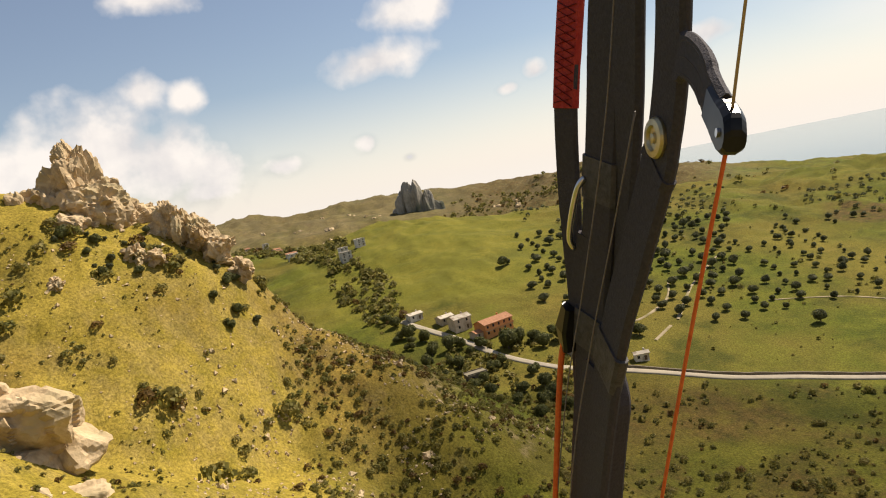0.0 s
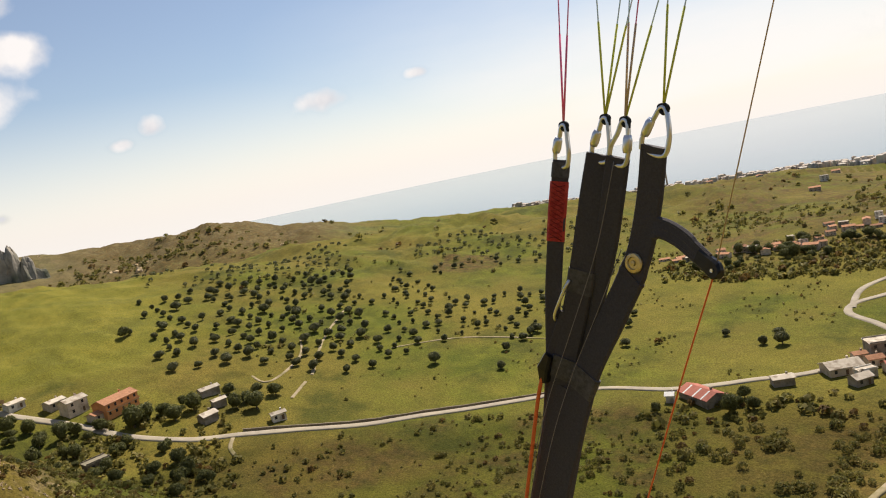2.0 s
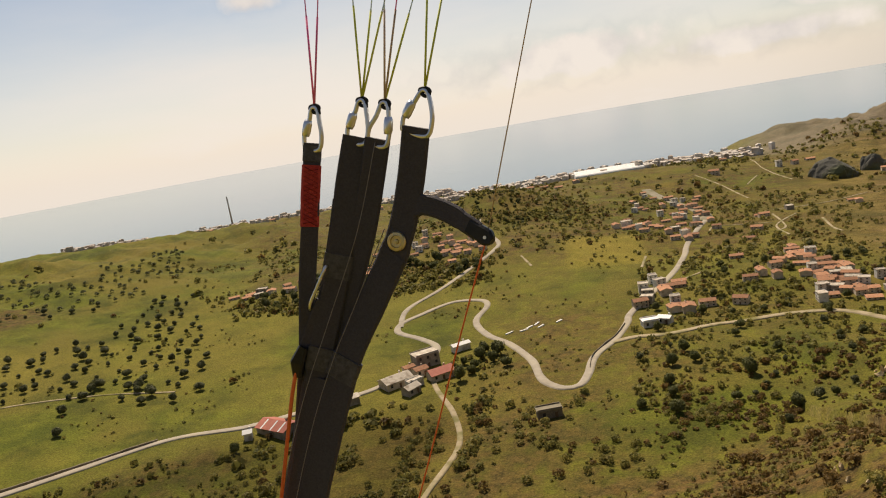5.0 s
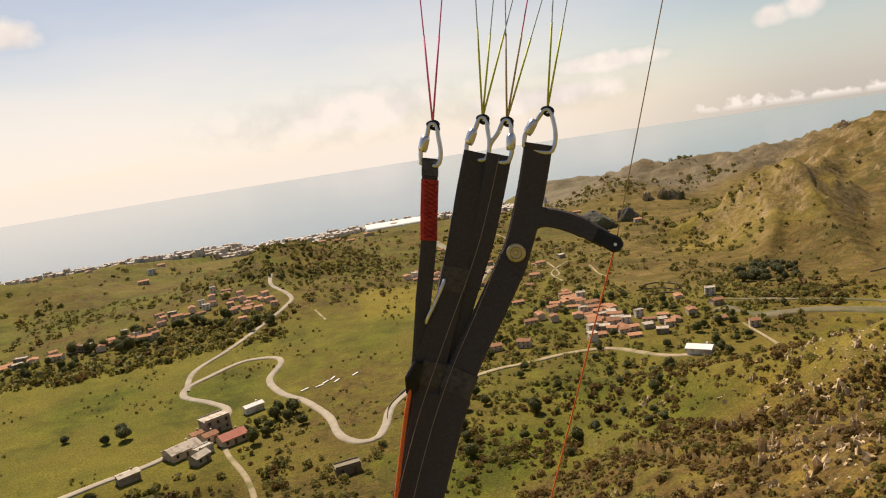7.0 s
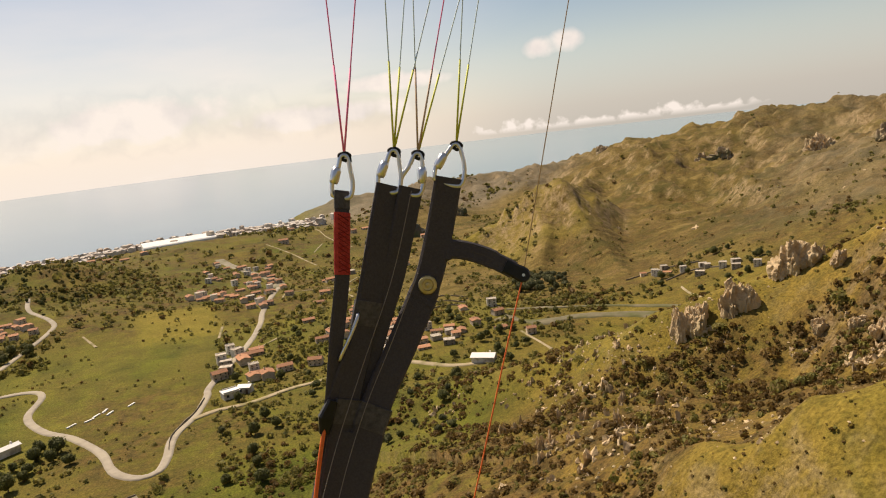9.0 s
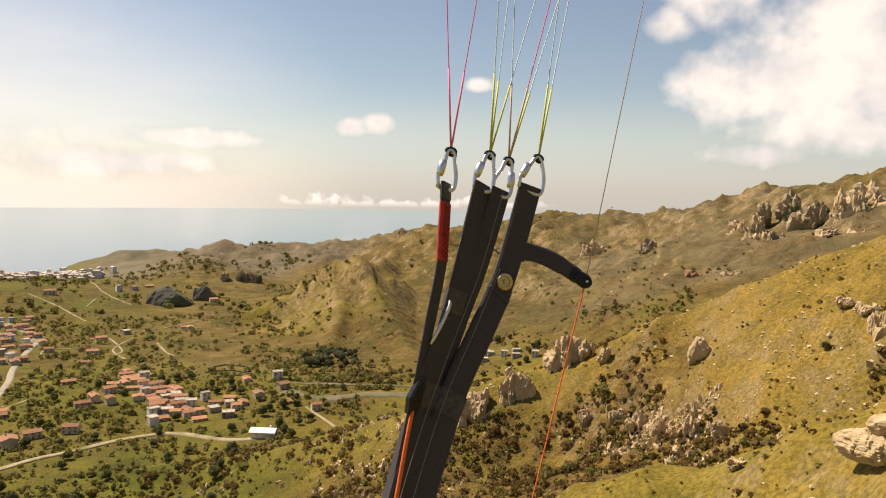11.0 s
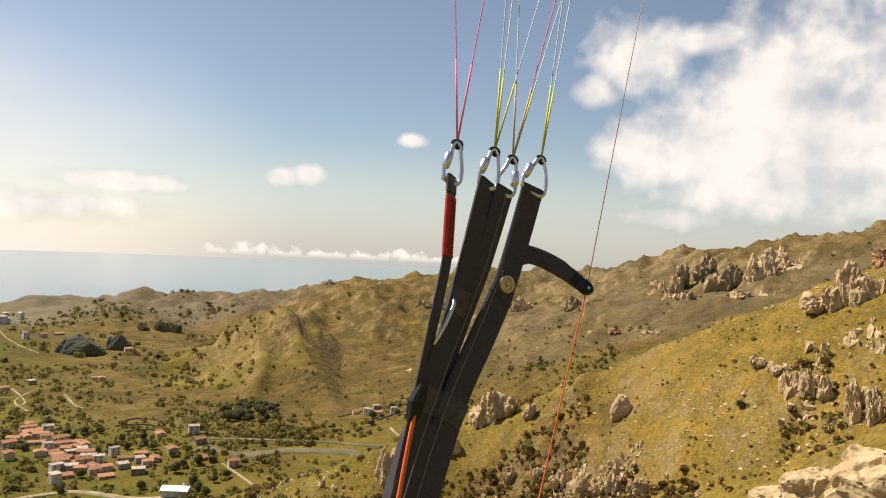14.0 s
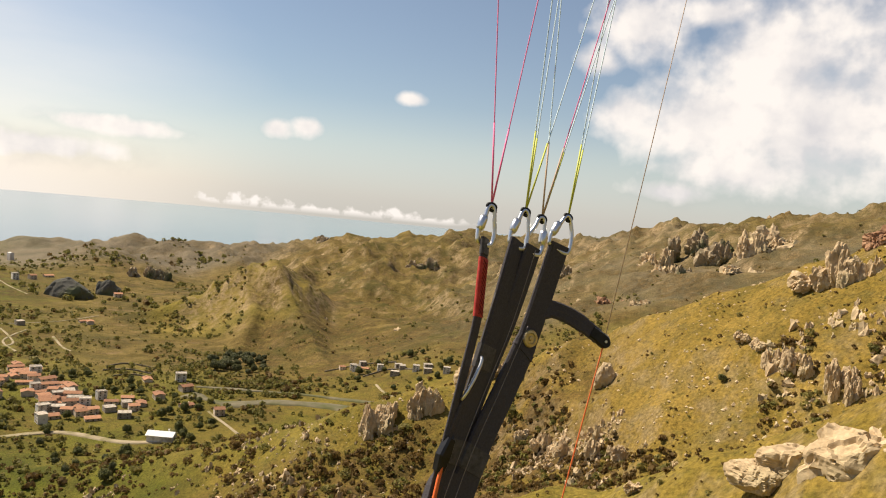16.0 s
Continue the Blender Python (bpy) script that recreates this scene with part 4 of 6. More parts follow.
    # brake arm with its swivel eye
    arm = part("brake_arm", strap_bm(bend([(8, 3, 31), (24, -2, 34), (42, -8, 33), (58, -14, 29), (68, -17, 26)], 6), [19] * 4 + [16] * 12 + [14.5] * 9, 3.6, 0, True), WEB, sd)
    for up in (-5.5, 0.0, 5.5):
        part("seam", tube_bm(bend([(18, -2.2, 33 + up), (26, -4.6, 34 + up), (42, -9.9, 33 + up * 0.9), (58, -15.8, 29 + up * 0.8), (66, -18.3, 26.6 + up * 0.8)], 6), 0.2, 5), THREAD_TAN, arm, "tan sewn seam on the arm")
    part("swivel", strap_bm(bend([(60, -14.5, 28), (68, -17, 26), (75, -19, 24), (81, -21, 22)], 5), [12, 12, 12, 12, 12, 12, 12.5, 12.5, 13, 13, 13, 13, 12, 10, 8, 5], 6, 0, True), PLASTIC, arm, "glossy black plastic line guide")
    eye = bmesh.new()
    bmesh.ops.create_cone(eye, cap_ends=True, segments=16, radius1=0.0013, radius2=0.0013, depth=0.0072, matrix=Matrix.Translation(mm(76, -19.4, 23.7)) @ Matrix.Rotation(radians(-18), 4, "Z") @ Matrix.Rotation(radians(90), 4, "X"))
    part("eyelet", eye, STEEL, arm)
    # press button
    knob = bmesh.new()
    turn = Matrix.Rotation(radians(-5), 4, "Z") @ Matrix.Rotation(radians(90), 4, "X")
    profile = [(0.0078, 0.0), (0.0080, 0.0014), (0.0073, 0.0025), (0.0050, 0.0027), (0.0044, 0.0016), (0.0022, 0.0015), (0.0018, 0.0026), (0.0004, 0.0028)]
    rings = [[knob.verts.new((r * math.cos(2 * math.pi * j / 28), r * math.sin(2 * math.pi * j / 28), h)) for j in range(28)] for r, h in profile]
    for r0, r1 in zip(rings, rings[1:]):
        for j in range(28):
            knob.faces.new((r0[j], r0[(j + 1) % 28], r1[(j + 1) % 28], r1[j]))
    knob.faces.new(rings[-1])
    knob.transform(Matrix.Translation(mm(2.8, 1.7, 0)) @ turn)
    part("press_button", knob, BUTTON, sd, "round brass press button")
    # pull bar and speed line
    part("pull_bar", tube_bm(bend([(-57, -3, -72), (-56.5, -6, -66), (-53.5, -7, -53), (-50.5, -6, -38), (-50, -3, -33)], 5), [1.2] + [1.5] * 19 + [1.2], 10), STEEL, riser, "rounded steel pull bar")
    part("pulley", strap_bm([(-57, -2, -130), (-58.5, -4, -118), (-56, -3, -104)], [8, 12, 8], 9), PLASTIC, riser)
    part("pulley_strap", strap_bm([(-57, -1, -106), (-53, -1, -80), (-50, -1, -62)], [9, 9, 9], 3, 20), WEB, riser)
    part("speed_line", tube_bm(bend([(-43, -9, -345), (-49, -9, -240), (-57, -7, -150), (-58, -5, -122)], 8), 1.7, 8), CORD_ORANGE, riser, "red speed system cord")
    # links and lines
    tops = {"a": maillon(riser, (-82, 0, 60), -8, 14, True), "b": maillon(riser, (-46, 0, 73), -3, 16, True), "c": maillon(riser, (-28, -2, 75), 0, 16, False), "d": maillon(riser, (1, -3, 90), 2, 22, True)}
    for key, rows in (("a", ((-18, 3, CORD_PINK, CORD_PINK), (-8, -2, CORD_PINK, CORD_PINK))), ("b", ((-16, -3, CORD_LIME, CORD_BLUE), (-7, 4, CORD_LIME, CORD_BLUE), (2, 1, CORD_LIME, CORD_BLUE))),
                      ("c", ((-13, 3, CORD_TAN, CORD_BLUE), (-3, -4, CORD_TAN, CORD_PINK), (4, 2, CORD_LIME, CORD_BLUE))), ("d", ((-10, -2, CORD_LIME, CORD_BLUE), (-2, 3, CORD_LIME, CORD_BLUE)))):
        x, y, z = tops[key]
        for side, depth, low, high in rows:
            d = Vector((math.tan(radians(side)), math.tan(radians(depth)), 1))
            p = [Vector((x, y, z)) + d * s for s in (0, 68, 69, 500, 2600)]
            bm = tube_bm(p[:2], 0.85, 7)
            tube_bm(p[1:], [0.8, 0.55, 0.55, 0.55], 6, bm=bm, mat=1)
            part("suspension_line", bm, [low, high], riser)
    p0 = Vector((76, -19.4, 23.7))
    d = Vector((math.tan(radians(-2.0)), 0.0, 1))
    part("brake_line", tube_bm([p0, p0 + d * 300, p0 + d * 2600], 0.45, 7), CORD_TAN, riser, "thin tan brake line through the guide")
    part("brake_line", tube_bm(bend([p0, p0 + Vector((-3, -2, -80)), p0 + Vector((-6, -4, -200)), p0 + Vector((-14, -8, -420))], 8), 0.65, 7), CORD_ORANGE, riser, "orange brake line below the guide")
    part("brake_handle", tube_bm(bend([p0 + Vector(q) for q in ((4, -2, -330), (6, -2, -268), (16, -2, -242), (32, -2, -234), (48, -2, -242), (56, -2, -268), (50, -2, -340))], 8), 2.6, 8), CORD_ORANGE, riser, "orange loop of the brake handle")


build_riser()

# ---------------------------------------------------------------- buildings
def box_bm(x0, x1, y0, y1, z0, z1, bm=None):
    bm = bm or bmesh.new()
    v = [bm.verts.new((x, y, z)) for z in (z0, z1) for x, y in ((x0, y0), (x1, y0), (x1, y1), (x0, y1))]
    for f in ((3, 2, 1, 0), (4, 5, 6, 7), (0, 1, 5, 4), (1, 2, 6, 5), (2, 3, 7, 6), (3, 0, 4, 7)):
        bm.faces.new([v[i] for i in f])
    return bm


def gable_bm(w, d, z, rise, over, thick):
    """A pitched roof of some thickness with its ridge along x."""
    bm = bmesh.new()
    a, b = w / 2 + over, d / 2 + over
    drop = rise * over / (d / 2)
    prof = [(-b, z - drop), (0, z + rise), (b, z - drop), (b, z - drop + thick), (0, z + rise + thick), (-b, z - drop + thick)]
    ends = [[bm.verts.new((x, y, h)) for y, h in prof] for x in (-a, a)]
    for j in range(6):
        bm.faces.new((ends[0][j], ends[1][j], ends[1][(j + 1) % 6], ends[0][(j + 1) % 6]))
    for e, o in ((ends[0], 1), (ends[1], -1)):
        for quad in ((0, 1, 4, 5), (1, 2, 3, 4)):
            bm.faces.new([e[i] for i in (quad if o < 0 else quad[::-1])])
    bmesh.ops.recalc_face_normals(bm, faces=bm.faces)
    return bm


def walls_bm(w, d, h, rise):
    """Walls with gable ends, sunk into the ground."""
    bm = bmesh.new()
    v = [bm.verts.new((x, y, z)) for z in (-2.5, h) for x, y in ((-w / 2, -d / 2), (w / 2, -d / 2), (w / 2, d / 2), (-w / 2, d / 2))]
    top = [bm.verts.new((x, 0, h + rise)) for x in (-w / 2, w / 2)] if rise else None
    bm.faces.new((v[0], v[1], v[5], v[4]))
    bm.faces.new((v[2], v[3], v[7], v[6]))
    if top:
        bm.faces.new((v[1], v[2], v[6], top[1], v[5]))
        bm.faces.new((v[3], v[0], v[4], top[0], v[7]))
    else:
        bm.faces.new((v[1], v[2], v[6], v[5]))
        bm.faces.new((v[3], v[0], v[4], v[7]))
        bm.faces.new((v[4], v[5], v[6], v[7]))
    return bm


def house(name, w, d, storeys, rise, wall, roof, label, openings=True, category="house", balcony=False):
    """A house at the origin, its front to -y: walls, roof, windows with sills, a door, perhaps balconies."""
    h = 3.0 * storeys
    ob = tagged(new(name), label, category)
    part("wall", walls_bm(w, d, h, rise), wall, ob)
    if rise:
        rf = part("roof", gable_bm(w, d, h, rise, 0.5, 0.22), roof, ob)
        part("chimney", box_bm(w * 0.22, w * 0.22 + 0.7, d * 0.1, d * 0.1 + 0.7, h + rise * 0.4, h + rise + 0.9), wall, rf)
    else:
        rf = part("roof", box_bm(-w / 2 - 0.25, w / 2 + 0.25, -d / 2 - 0.25, d / 2 + 0.25, h + 0.004, h + 0.28), roof, ob)
        part("parapet", box_bm(-w / 2, w / 2, -d / 2, -d / 2 + 0.25, h + 0.28, h + 0.75), wall, rf)
        part("parapet", box_bm(-w / 2, w / 2, d / 2 - 0.25, d / 2, h + 0.28, h + 0.75), wall, rf)
    if openings:
        n = max(2, int(w / 3.4))
        for s in range(storeys):
            for k in range(n):
                x = (k + 0.5) * w / n - w / 2
                for side in (-1, 1):
                    if s == 0 and k == n // 2 and side < 0:
                        part("door", box_bm(x - 0.55, x + 0.55, -d / 2 - 0.05, -d / 2 + 0.1, 0, 2.1), SHUTTER, ob)
                        continue
                    y = side * d / 2
                    part("window", box_bm(x - 0.55, x + 0.55, y - 0.05, y + 0.05, 3 * s + 1.0, 3 * s + 2.35), PANE, ob)
            if balcony and s:
                bal = part("balcony", box_bm(-w / 2 + 0.3, w / 2 - 0.3, -d / 2 - 1.3, -d / 2, 3 * s - 0.15, 3 * s + 0.05), CEMENT, ob)
                part("railing", box_bm(-w / 2 + 0.3, w / 2 - 0.3, -d / 2 - 1.3, -d / 2 - 1.2, 3 * s + 0.05, 3 * s + 0.95), wall, bal)
    return ob


def put(ob, az, r, turn, first=False):
    """Stands a building on the land, turned by degrees; -y looks at the viewer's valley at turn 0."""
    x, y = polar(az, r)
    BUILT.append((x, y))
    m = pose(x, y, z_at(x, y) + 0.1, 0, 0, turn - az)
    if first:
        ob.matrix_world = m
        return ob
    return copy_thing(ob, m)


# farm by the road bend
put(house("farmhouse", 11.5, 8, 2, 0, PLASTER_GREY, CEMENT, "grey two-storey farmhouse with a flat cement roof"), -19.7, 331, 20, True)
put(house("farm_building", 13, 9, 1, 1.6, PLASTER, CEMENT, "low farm building with a pale shallow roof"), -22.4, 312, 25, True)
put(house("farm_shed", 11, 7, 1, 1.8, PLASTER, TILE_RED, "farm shed with a red sheet roof"), -18.7, 311, 22, True)
put(house("farm_store", 7, 5, 1, 1.2, PLASTER_GREY, CEMENT, "small stone store with a worn grey roof"), -21.3, 298, 40, True)
put(house("long_shed", 9, 3.6, 1, 0.8, PLASTER_WHITE, SHEET, "long low shed with a white roof", False, "shed"), -16.7, 343, 24, True)
put(house("roadside_shed", 8, 5, 1, 0.7, PLASTER_GREY, CEMENT, "open roadside shed with a grey roof", False, "shed"), -26.4, 301, 15, True)
put(house("small_annex", 5, 4, 1, 0.6, PLASTER, TILE, "small annex with a terracotta roof", False, "shed"), -21.2, 324, 25, True)
barn = put(house("barn", 17, 9.5, 1, 1.9, PLASTER_GREY, TILE_RED, "long grey barn with a red metal roof", False, "barn"), -32.2, 290, -54, True)
for k in (-5.5, 0.2, 5.0):
    strip = bmesh.new()
    for y0, z0, y1, z1 in ((-5.2, 2.96, -0.4, 4.98),):
        v = [strip.verts.new((x, y, z + 0.02)) for x, y, z in ((k, y0, z0), (k + 0.8, y0, z0), (k + 0.8, y1, z1), (k, y1, z1))]
        w = [strip.verts.new((q.co.x, q.co.y, q.co.z + 0.06)) for q in v]
        strip.faces.new(w)
        for i in range(4):
            strip.faces.new((v[i], v[(i + 1) % 4], w[(i + 1) % 4], w[i]))
    part("roof_light", strip, SHEET, barn, "pale translucent roof sheet")
put(house("farm_annex", 6, 5, 1, 0.9, PLASTER, TILE, "low farm annex with a tiled roof"), -20.3, 319, 25, True)
put(house("farm_porch", 7, 4, 1, 0, PLASTER_WHITE, CEMENT, "pale flat-roofed porch of the farm", False, "shed"), -20.9, 306, 30, True)
put(house("ruined_cottage", 9, 4.5, 1, 0, WALL_STONE, GRAVEL, "low pale cottage half hidden in scrub"), -10.4, 251, 8, True)
put(house("lean_to", 3, 4, 1, 0.8, PLASTER_WHITE, SHEET, "white lean-to with a sheet roof", False, "shed"), -34.6, 290, -10, True)
# orange house and its neighbours
put(house("orange_house", 17.5, 9, 2, 1.8, PLASTER_ORANGE, TILE, "two-storey orange house with balconies and a terracotta roof", True, "house", True), -76.0, 362, 36, True)
put(house("cream_house", 10, 7, 2, 1.4, PLASTER, CEMENT, "cream two-storey house with a pale roof"), -78.6, 372, 30, True)
put(house("cream_annex", 7, 6, 1, 1.0, PLASTER, TILE, "low annex with a tiled roof beside the orange house"), -77.3, 357, 34, True)
put(house("cream_outbuilding", 8, 6, 1, 1.0, PLASTER, CEMENT, "low cream outbuilding beside the orange house"), -79.7, 384, 30, True)
put(house("white_shed", 7, 5.5, 1, 1.2, PLASTER_GREY, CEMENT, "shed with a pale gable roof by the road", False, "shed"), -70.2, 330, 30, True)
put(house("white_hut", 6, 4, 1, 0.7, PLASTER_WHITE, CEMENT, "white hut beside the road", True, "hut"), -65.2, 318, 12, True)
put(house("grove_shed", 9, 5, 1, 0.9, PLASTER_GREY, CEMENT, "weathered shed among olive trees", False, "shed"), -69.7, 360, 20, True)
put(house("grove_store", 6, 4, 1, 0.7, PLASTER_GREY, CEMENT, "low store among olive trees", False, "shed"), -69.2, 344, 20, True)
put(house("gully_house", 8, 5, 1, 0.9, PLASTER_WHITE, CEMENT, "pale house at the mouth of the gully"), -82.0, 396, 28, True)
put(house("terrace_ruin", 9, 6, 1, 0, WALL_STONE, GRAVEL, "roofless stone ruin in the scrub"), -78.2, 312, 18, True)
# white roofed works by the lane
put(house("white_roofed_hall", 11, 6, 1, 1.2, PLASTER_WHITE, SHEET, "hall with a bright white roof by the lane", False, "hall"), 18.8, 333, -18, True)
put(house("white_terrace_house", 7.5, 6, 1, 0, PLASTER_WHITE, SHEET, "white terraced house with a bright flat roof"), -1.5, 343, 14, True)
put(house("white_awning_house", 6, 4.5, 1, 0.8, PLASTER_WHITE, SHEET, "small white house with a pale pitched roof"), -0.3, 346, -28, True)

# village houses: five builds, repeated
kinds = [house("village_house", 9, 8, 2, 1.5, PLASTER, TILE, "plastered village house with a terracotta roof"),
         house("village_house", 12, 8, 2, 1.7, PLASTER, TILE, "long plastered village house with a tiled roof"),
         house("village_house", 8, 7, 3, 0, PLASTER_WHITE, CEMENT, "tall white village house with a flat roof"),
         house("village_house", 10, 9, 2, 0, PLASTER_GREY, CEMENT, "unplastered village house with a flat roof"),
         house("village_house", 11, 7, 1, 1.4, PLASTER, TILE, "single-storey house with an old tiled roof")]
rnd = random.Random(4)
used = [False] * 5
taken = []


def village(rows, n, spread_az, spread_r, group, weights=(4, 3, 1.4, 1.4, 3), base_turn=10, size=0.85, apart=11.5, tall=0.7):
    """n houses strewn round the given (bearing, distance) points, none on top of another."""
    made = 0
    for tries in range(n * 30):
        if made >= n:
            break
        az, r = rnd.choice(rows)
        az, r = az + rnd.gauss(0, spread_az), r + rnd.gauss(0, spread_r)
        x, y = polar(az, r)
        if any(math.hypot(x - p, y - q) < apart * size for p, q in taken):
            continue
        taken.append((x, y))
        i = rnd.choices(range(5), weights)[0]
        ob = put(kinds[i], az, r, base_turn + rnd.choice((0, 0, 90, 15, -20)) + rnd.uniform(-8, 8), not used[i])
        used[i] = True
        ob.scale = [size * rnd.uniform(0.9, 1.2), size * rnd.uniform(0.9, 1.2), size * tall * rnd.uniform(1.0, 1.35)]
        tagged(ob, group=group)
        made += 1


village([(-0.8, 415), (-1.5, 392), (-1.9, 378), (0.8, 402), (0.3, 364), (1.3, 370), (-0.4, 398)], 14, 0.35, 5, "houses by the road bend", (3, 2, 2.4, 1.4, 3), size=0.64, apart=9.5)
village([(-16.7, 604), (-15.5, 573), (-14.2, 556), (-15.2, 545), (-16, 560)], 20, 0.6, 10, "houses of the hilltop village", size=0.6)
village([(-18.1, 578), (-20.0, 564), (-21.3, 563), (-23.0, 535), (-24.0, 528)], 20, 0.6, 7, "houses of the hilltop village", size=0.56)
village([(-26.5, 524), (-27.6, 526), (-30.1, 527), (-31.5, 528), (-25.3, 525)], 13, 0.9, 4, "houses in a row on the ridge", base_turn=0, size=0.65)
village([(-0.4, 585), (1.4, 566), (2.5, 566), (0.8, 616), (-1.5, 585), (1.9, 627), (3.0, 650), (0.2, 670), (2.2, 700), (-0.5, 730)], 60, 1.0, 18, "houses of the lower town", (4, 2, 1.8, 1.0, 4), size=0.58, apart=9.0)
village([(9.2, 458), (9.6, 445), (10.7, 415), (11.8, 414), (12.2, 400), (12.8, 385), (13.5, 376), (11.1, 388), (12.4, 392)], 40, 0.42, 6, "houses of the hamlet", (3, 3, 1.2, 1.6, 4), size=0.60, apart=8.6, tall=0.58)
village([(14.7, 394), (16.0, 387), (16.8, 387), (15.4, 380)], 8, 0.5, 5, "houses of the hamlet", (2, 1, 0.3, 1, 3), size=0.54)
village([(7.2, 437), (7.6, 410), (19.2, 423), (20.6, 388), (23.0, 356), (2.6, 360), (5.5, 460), (6.2, 520), (10.5, 560), (13, 640), (4.5, 560), (7, 620)], 22, 1.0, 14, "scattered houses of the valley", size=0.6)
village([(32.2, 468), (33.4, 466), (35.0, 456), (36.3, 448), (37.2, 443), (38.3, 436), (39.5, 430)], 13, 0.35, 5, "stone houses across the riverbed", (1, 0, 2, 3, 1), size=0.45)
village([(43.9, 420), (45.4, 414)], 3, 0.4, 4, "stone houses across the riverbed", (1, 0, 2, 3, 1), size=0.45)
village([(-92.5, 900), (-91.0, 880), (-89.1, 665), (-90.0, 860), (-86.5, 560)], 12, 0.9, 16, "white houses up the gully", (1, 0, 4, 1, 1))
village([(-45, 1250), (-20, 900), (-8, 980), (6, 1000), (9, 880), (-27, 1000), (-36, 1100)], 24, 2.6, 60, "scattered houses of the plain", (2, 1, 2, 1, 2))
for i, ob in enumerate(kinds):
    if not used[i]:
        put(ob, -14 + i, 640, 0, True)


def coastal_town():
    """The far town along the shore: hundreds of small blocks, in one piece."""
    v, f = [], []
    g = np.random.default_rng(8)
    for n in range(1500):
        u = g.random()
        az = -24 + 31 * u + g.normal(0, 0.6) if n > 420 else -44 + 22 * u
        r = 1300 - 90 * g.random() ** 2 + (330 * (1 - smoothstep(-40, -16, az)) if az < -16 else 0) - (140 * g.random() if az > -14 else 30)
        x, y = polar(az, r)
        z = z_at(x, y)
        if z < 0.5:
            continue
        w, d, h = g.uniform(5, 12), g.uniform(5, 9), g.choice((3, 6, 8, 11), p=(0.45, 0.35, 0.15, 0.05))
        t = g.uniform(0, math.pi)
        c, s = math.cos(t), math.sin(t)
        k = len(v)
        for zz in (z - 2, z + h):
            for a, b in ((-1, -1), (1, -1), (1, 1), (-1, 1)):
                v.append((x + (a * w * c - b * d * s) / 2, y + (a * w * s + b * d * c) / 2, zz))
        v += [(x - w * c * 0.45, y - w * s * 0.45, z + h + d * 0.16), (x + w * c * 0.45, y + w * s * 0.45, z + h + d * 0.16)]
        f += [(k, k + 1, k + 5, k + 4), (k + 1, k + 2, k + 6, k + 5), (k + 2, k + 3, k + 7, k + 6), (k + 3, k, k + 4, k + 7), (k + 4, k + 5, k + 9, k + 8), (k + 6, k + 7, k + 8, k + 9), (k + 5, k + 6, k + 9, k + 9), (k + 7, k + 4, k + 8, k + 8)]
    town_mat = material("town_walls", [(0.34, 0.26, 0.20), (0.48, 0.42, 0.35), (0.62, 0.58, 0.52)], 0.06, 0.9, detail=2)
    me = bpy.data.meshes.new("coastal_town")
    me.from_pydata(v, [], [tuple(dict.fromkeys(q)) for q in f])
    me.materials.append(town_mat)
    tagged(new("coastal_town", me), "pale houses of a far seaside town", "town", kind="stuff")


coastal_town()


def cumulus(x, y, z, long, short, tall, turn, seed):
    """A small flat-based cumulus, half clear to the sun; itself unseen, it only casts shade."""
    m = bpy.data.materials.new("cloud_vapour")
    m.use_nodes = True
    nt = m.node_tree
    clear, white, mix = nt.nodes.new("ShaderNodeBsdfTransparent"), nt.nodes.new("ShaderNodeBsdfDiffuse"), nt.nodes.new("ShaderNodeMixShader")
    white.inputs[0].default_value = (0.9, 0.9, 0.9, 1)
    mix.inputs[0].default_value = 0.20
    nt.links.new(clear.outputs[0], mix.inputs[1])
    nt.links.new(white.outputs[0], mix.inputs[2])
    nt.links.new(mix.outputs[0], nt.nodes["Material Output"].inputs[0])
    bm = bmesh.new()
    for v in bmesh.ops.create_icosphere(bm, subdivisions=4, radius=1.0)["verts"]:
        n = noise.fractal(v.co * 1.6 + Vector((seed, 2.0, 5.0)), 1.0, 2.0, 5)
        k = 1 + 0.38 * n
        v.co = Vector((v.co.x * k * long, v.co.y * k * short, max(v.co.z * k, -0.25) * tall))
    cloud = part("unseen_cloud", bm, m)
    cloud.matrix_world = pose(x, y, z, 0, 0, turn)
    tagged(cloud, "cumulus cloud out of view, placed to shade the near slope", "cloud", kind="structure")


# never in view: added high up to shade the slope and field below the road
cumulus(-584, 1010, 1300, 140, 66, 60, 62, 3.0)
x, y, z = place(-3.2, 1090)
greenhouse = tagged(new("greenhouses"), "field of long white plastic greenhouses", "greenhouse")
greenhouse.matrix_world = pose(x, y, z + 3.0, 0, 0, 8)
for k in range(7):
    bm = bmesh.new()
    prof = [(-4, -6), (-4, 2.4), (-2.4, 3.8), (0, 4.3), (2.4, 3.8), (4, 2.4), (4, -6)]
    ends = [[bm.verts.new((xx, (k - 3) * 8.6 + a, b)) for a, b in prof] for xx in (-48, 48)]
    for j in range(6):
        bm.faces.new((ends[0][j], ends[1][j], ends[1][j + 1], ends[0][j + 1]))
    bm.faces.new(ends[0])
    bm.faces.new(ends[1][::-1])
    bmesh.ops.recalc_face_normals(bm, faces=bm.faces)
    part("tunnel", bm, SHEET, greenhouse)
x, y, z = place(-32.2, 1500)
chimney = tagged(new("chimney_stack"), "tall thin chimney mast near the shore", "mast")
chimney.matrix_world = pose(x, y, z)
part("shaft", tube_bm([(0, 0, -2000), (0, 0, 30000), (0, 0, 62000)], [1900, 1500, 1100], 10), PLASTER_GREY, chimney)
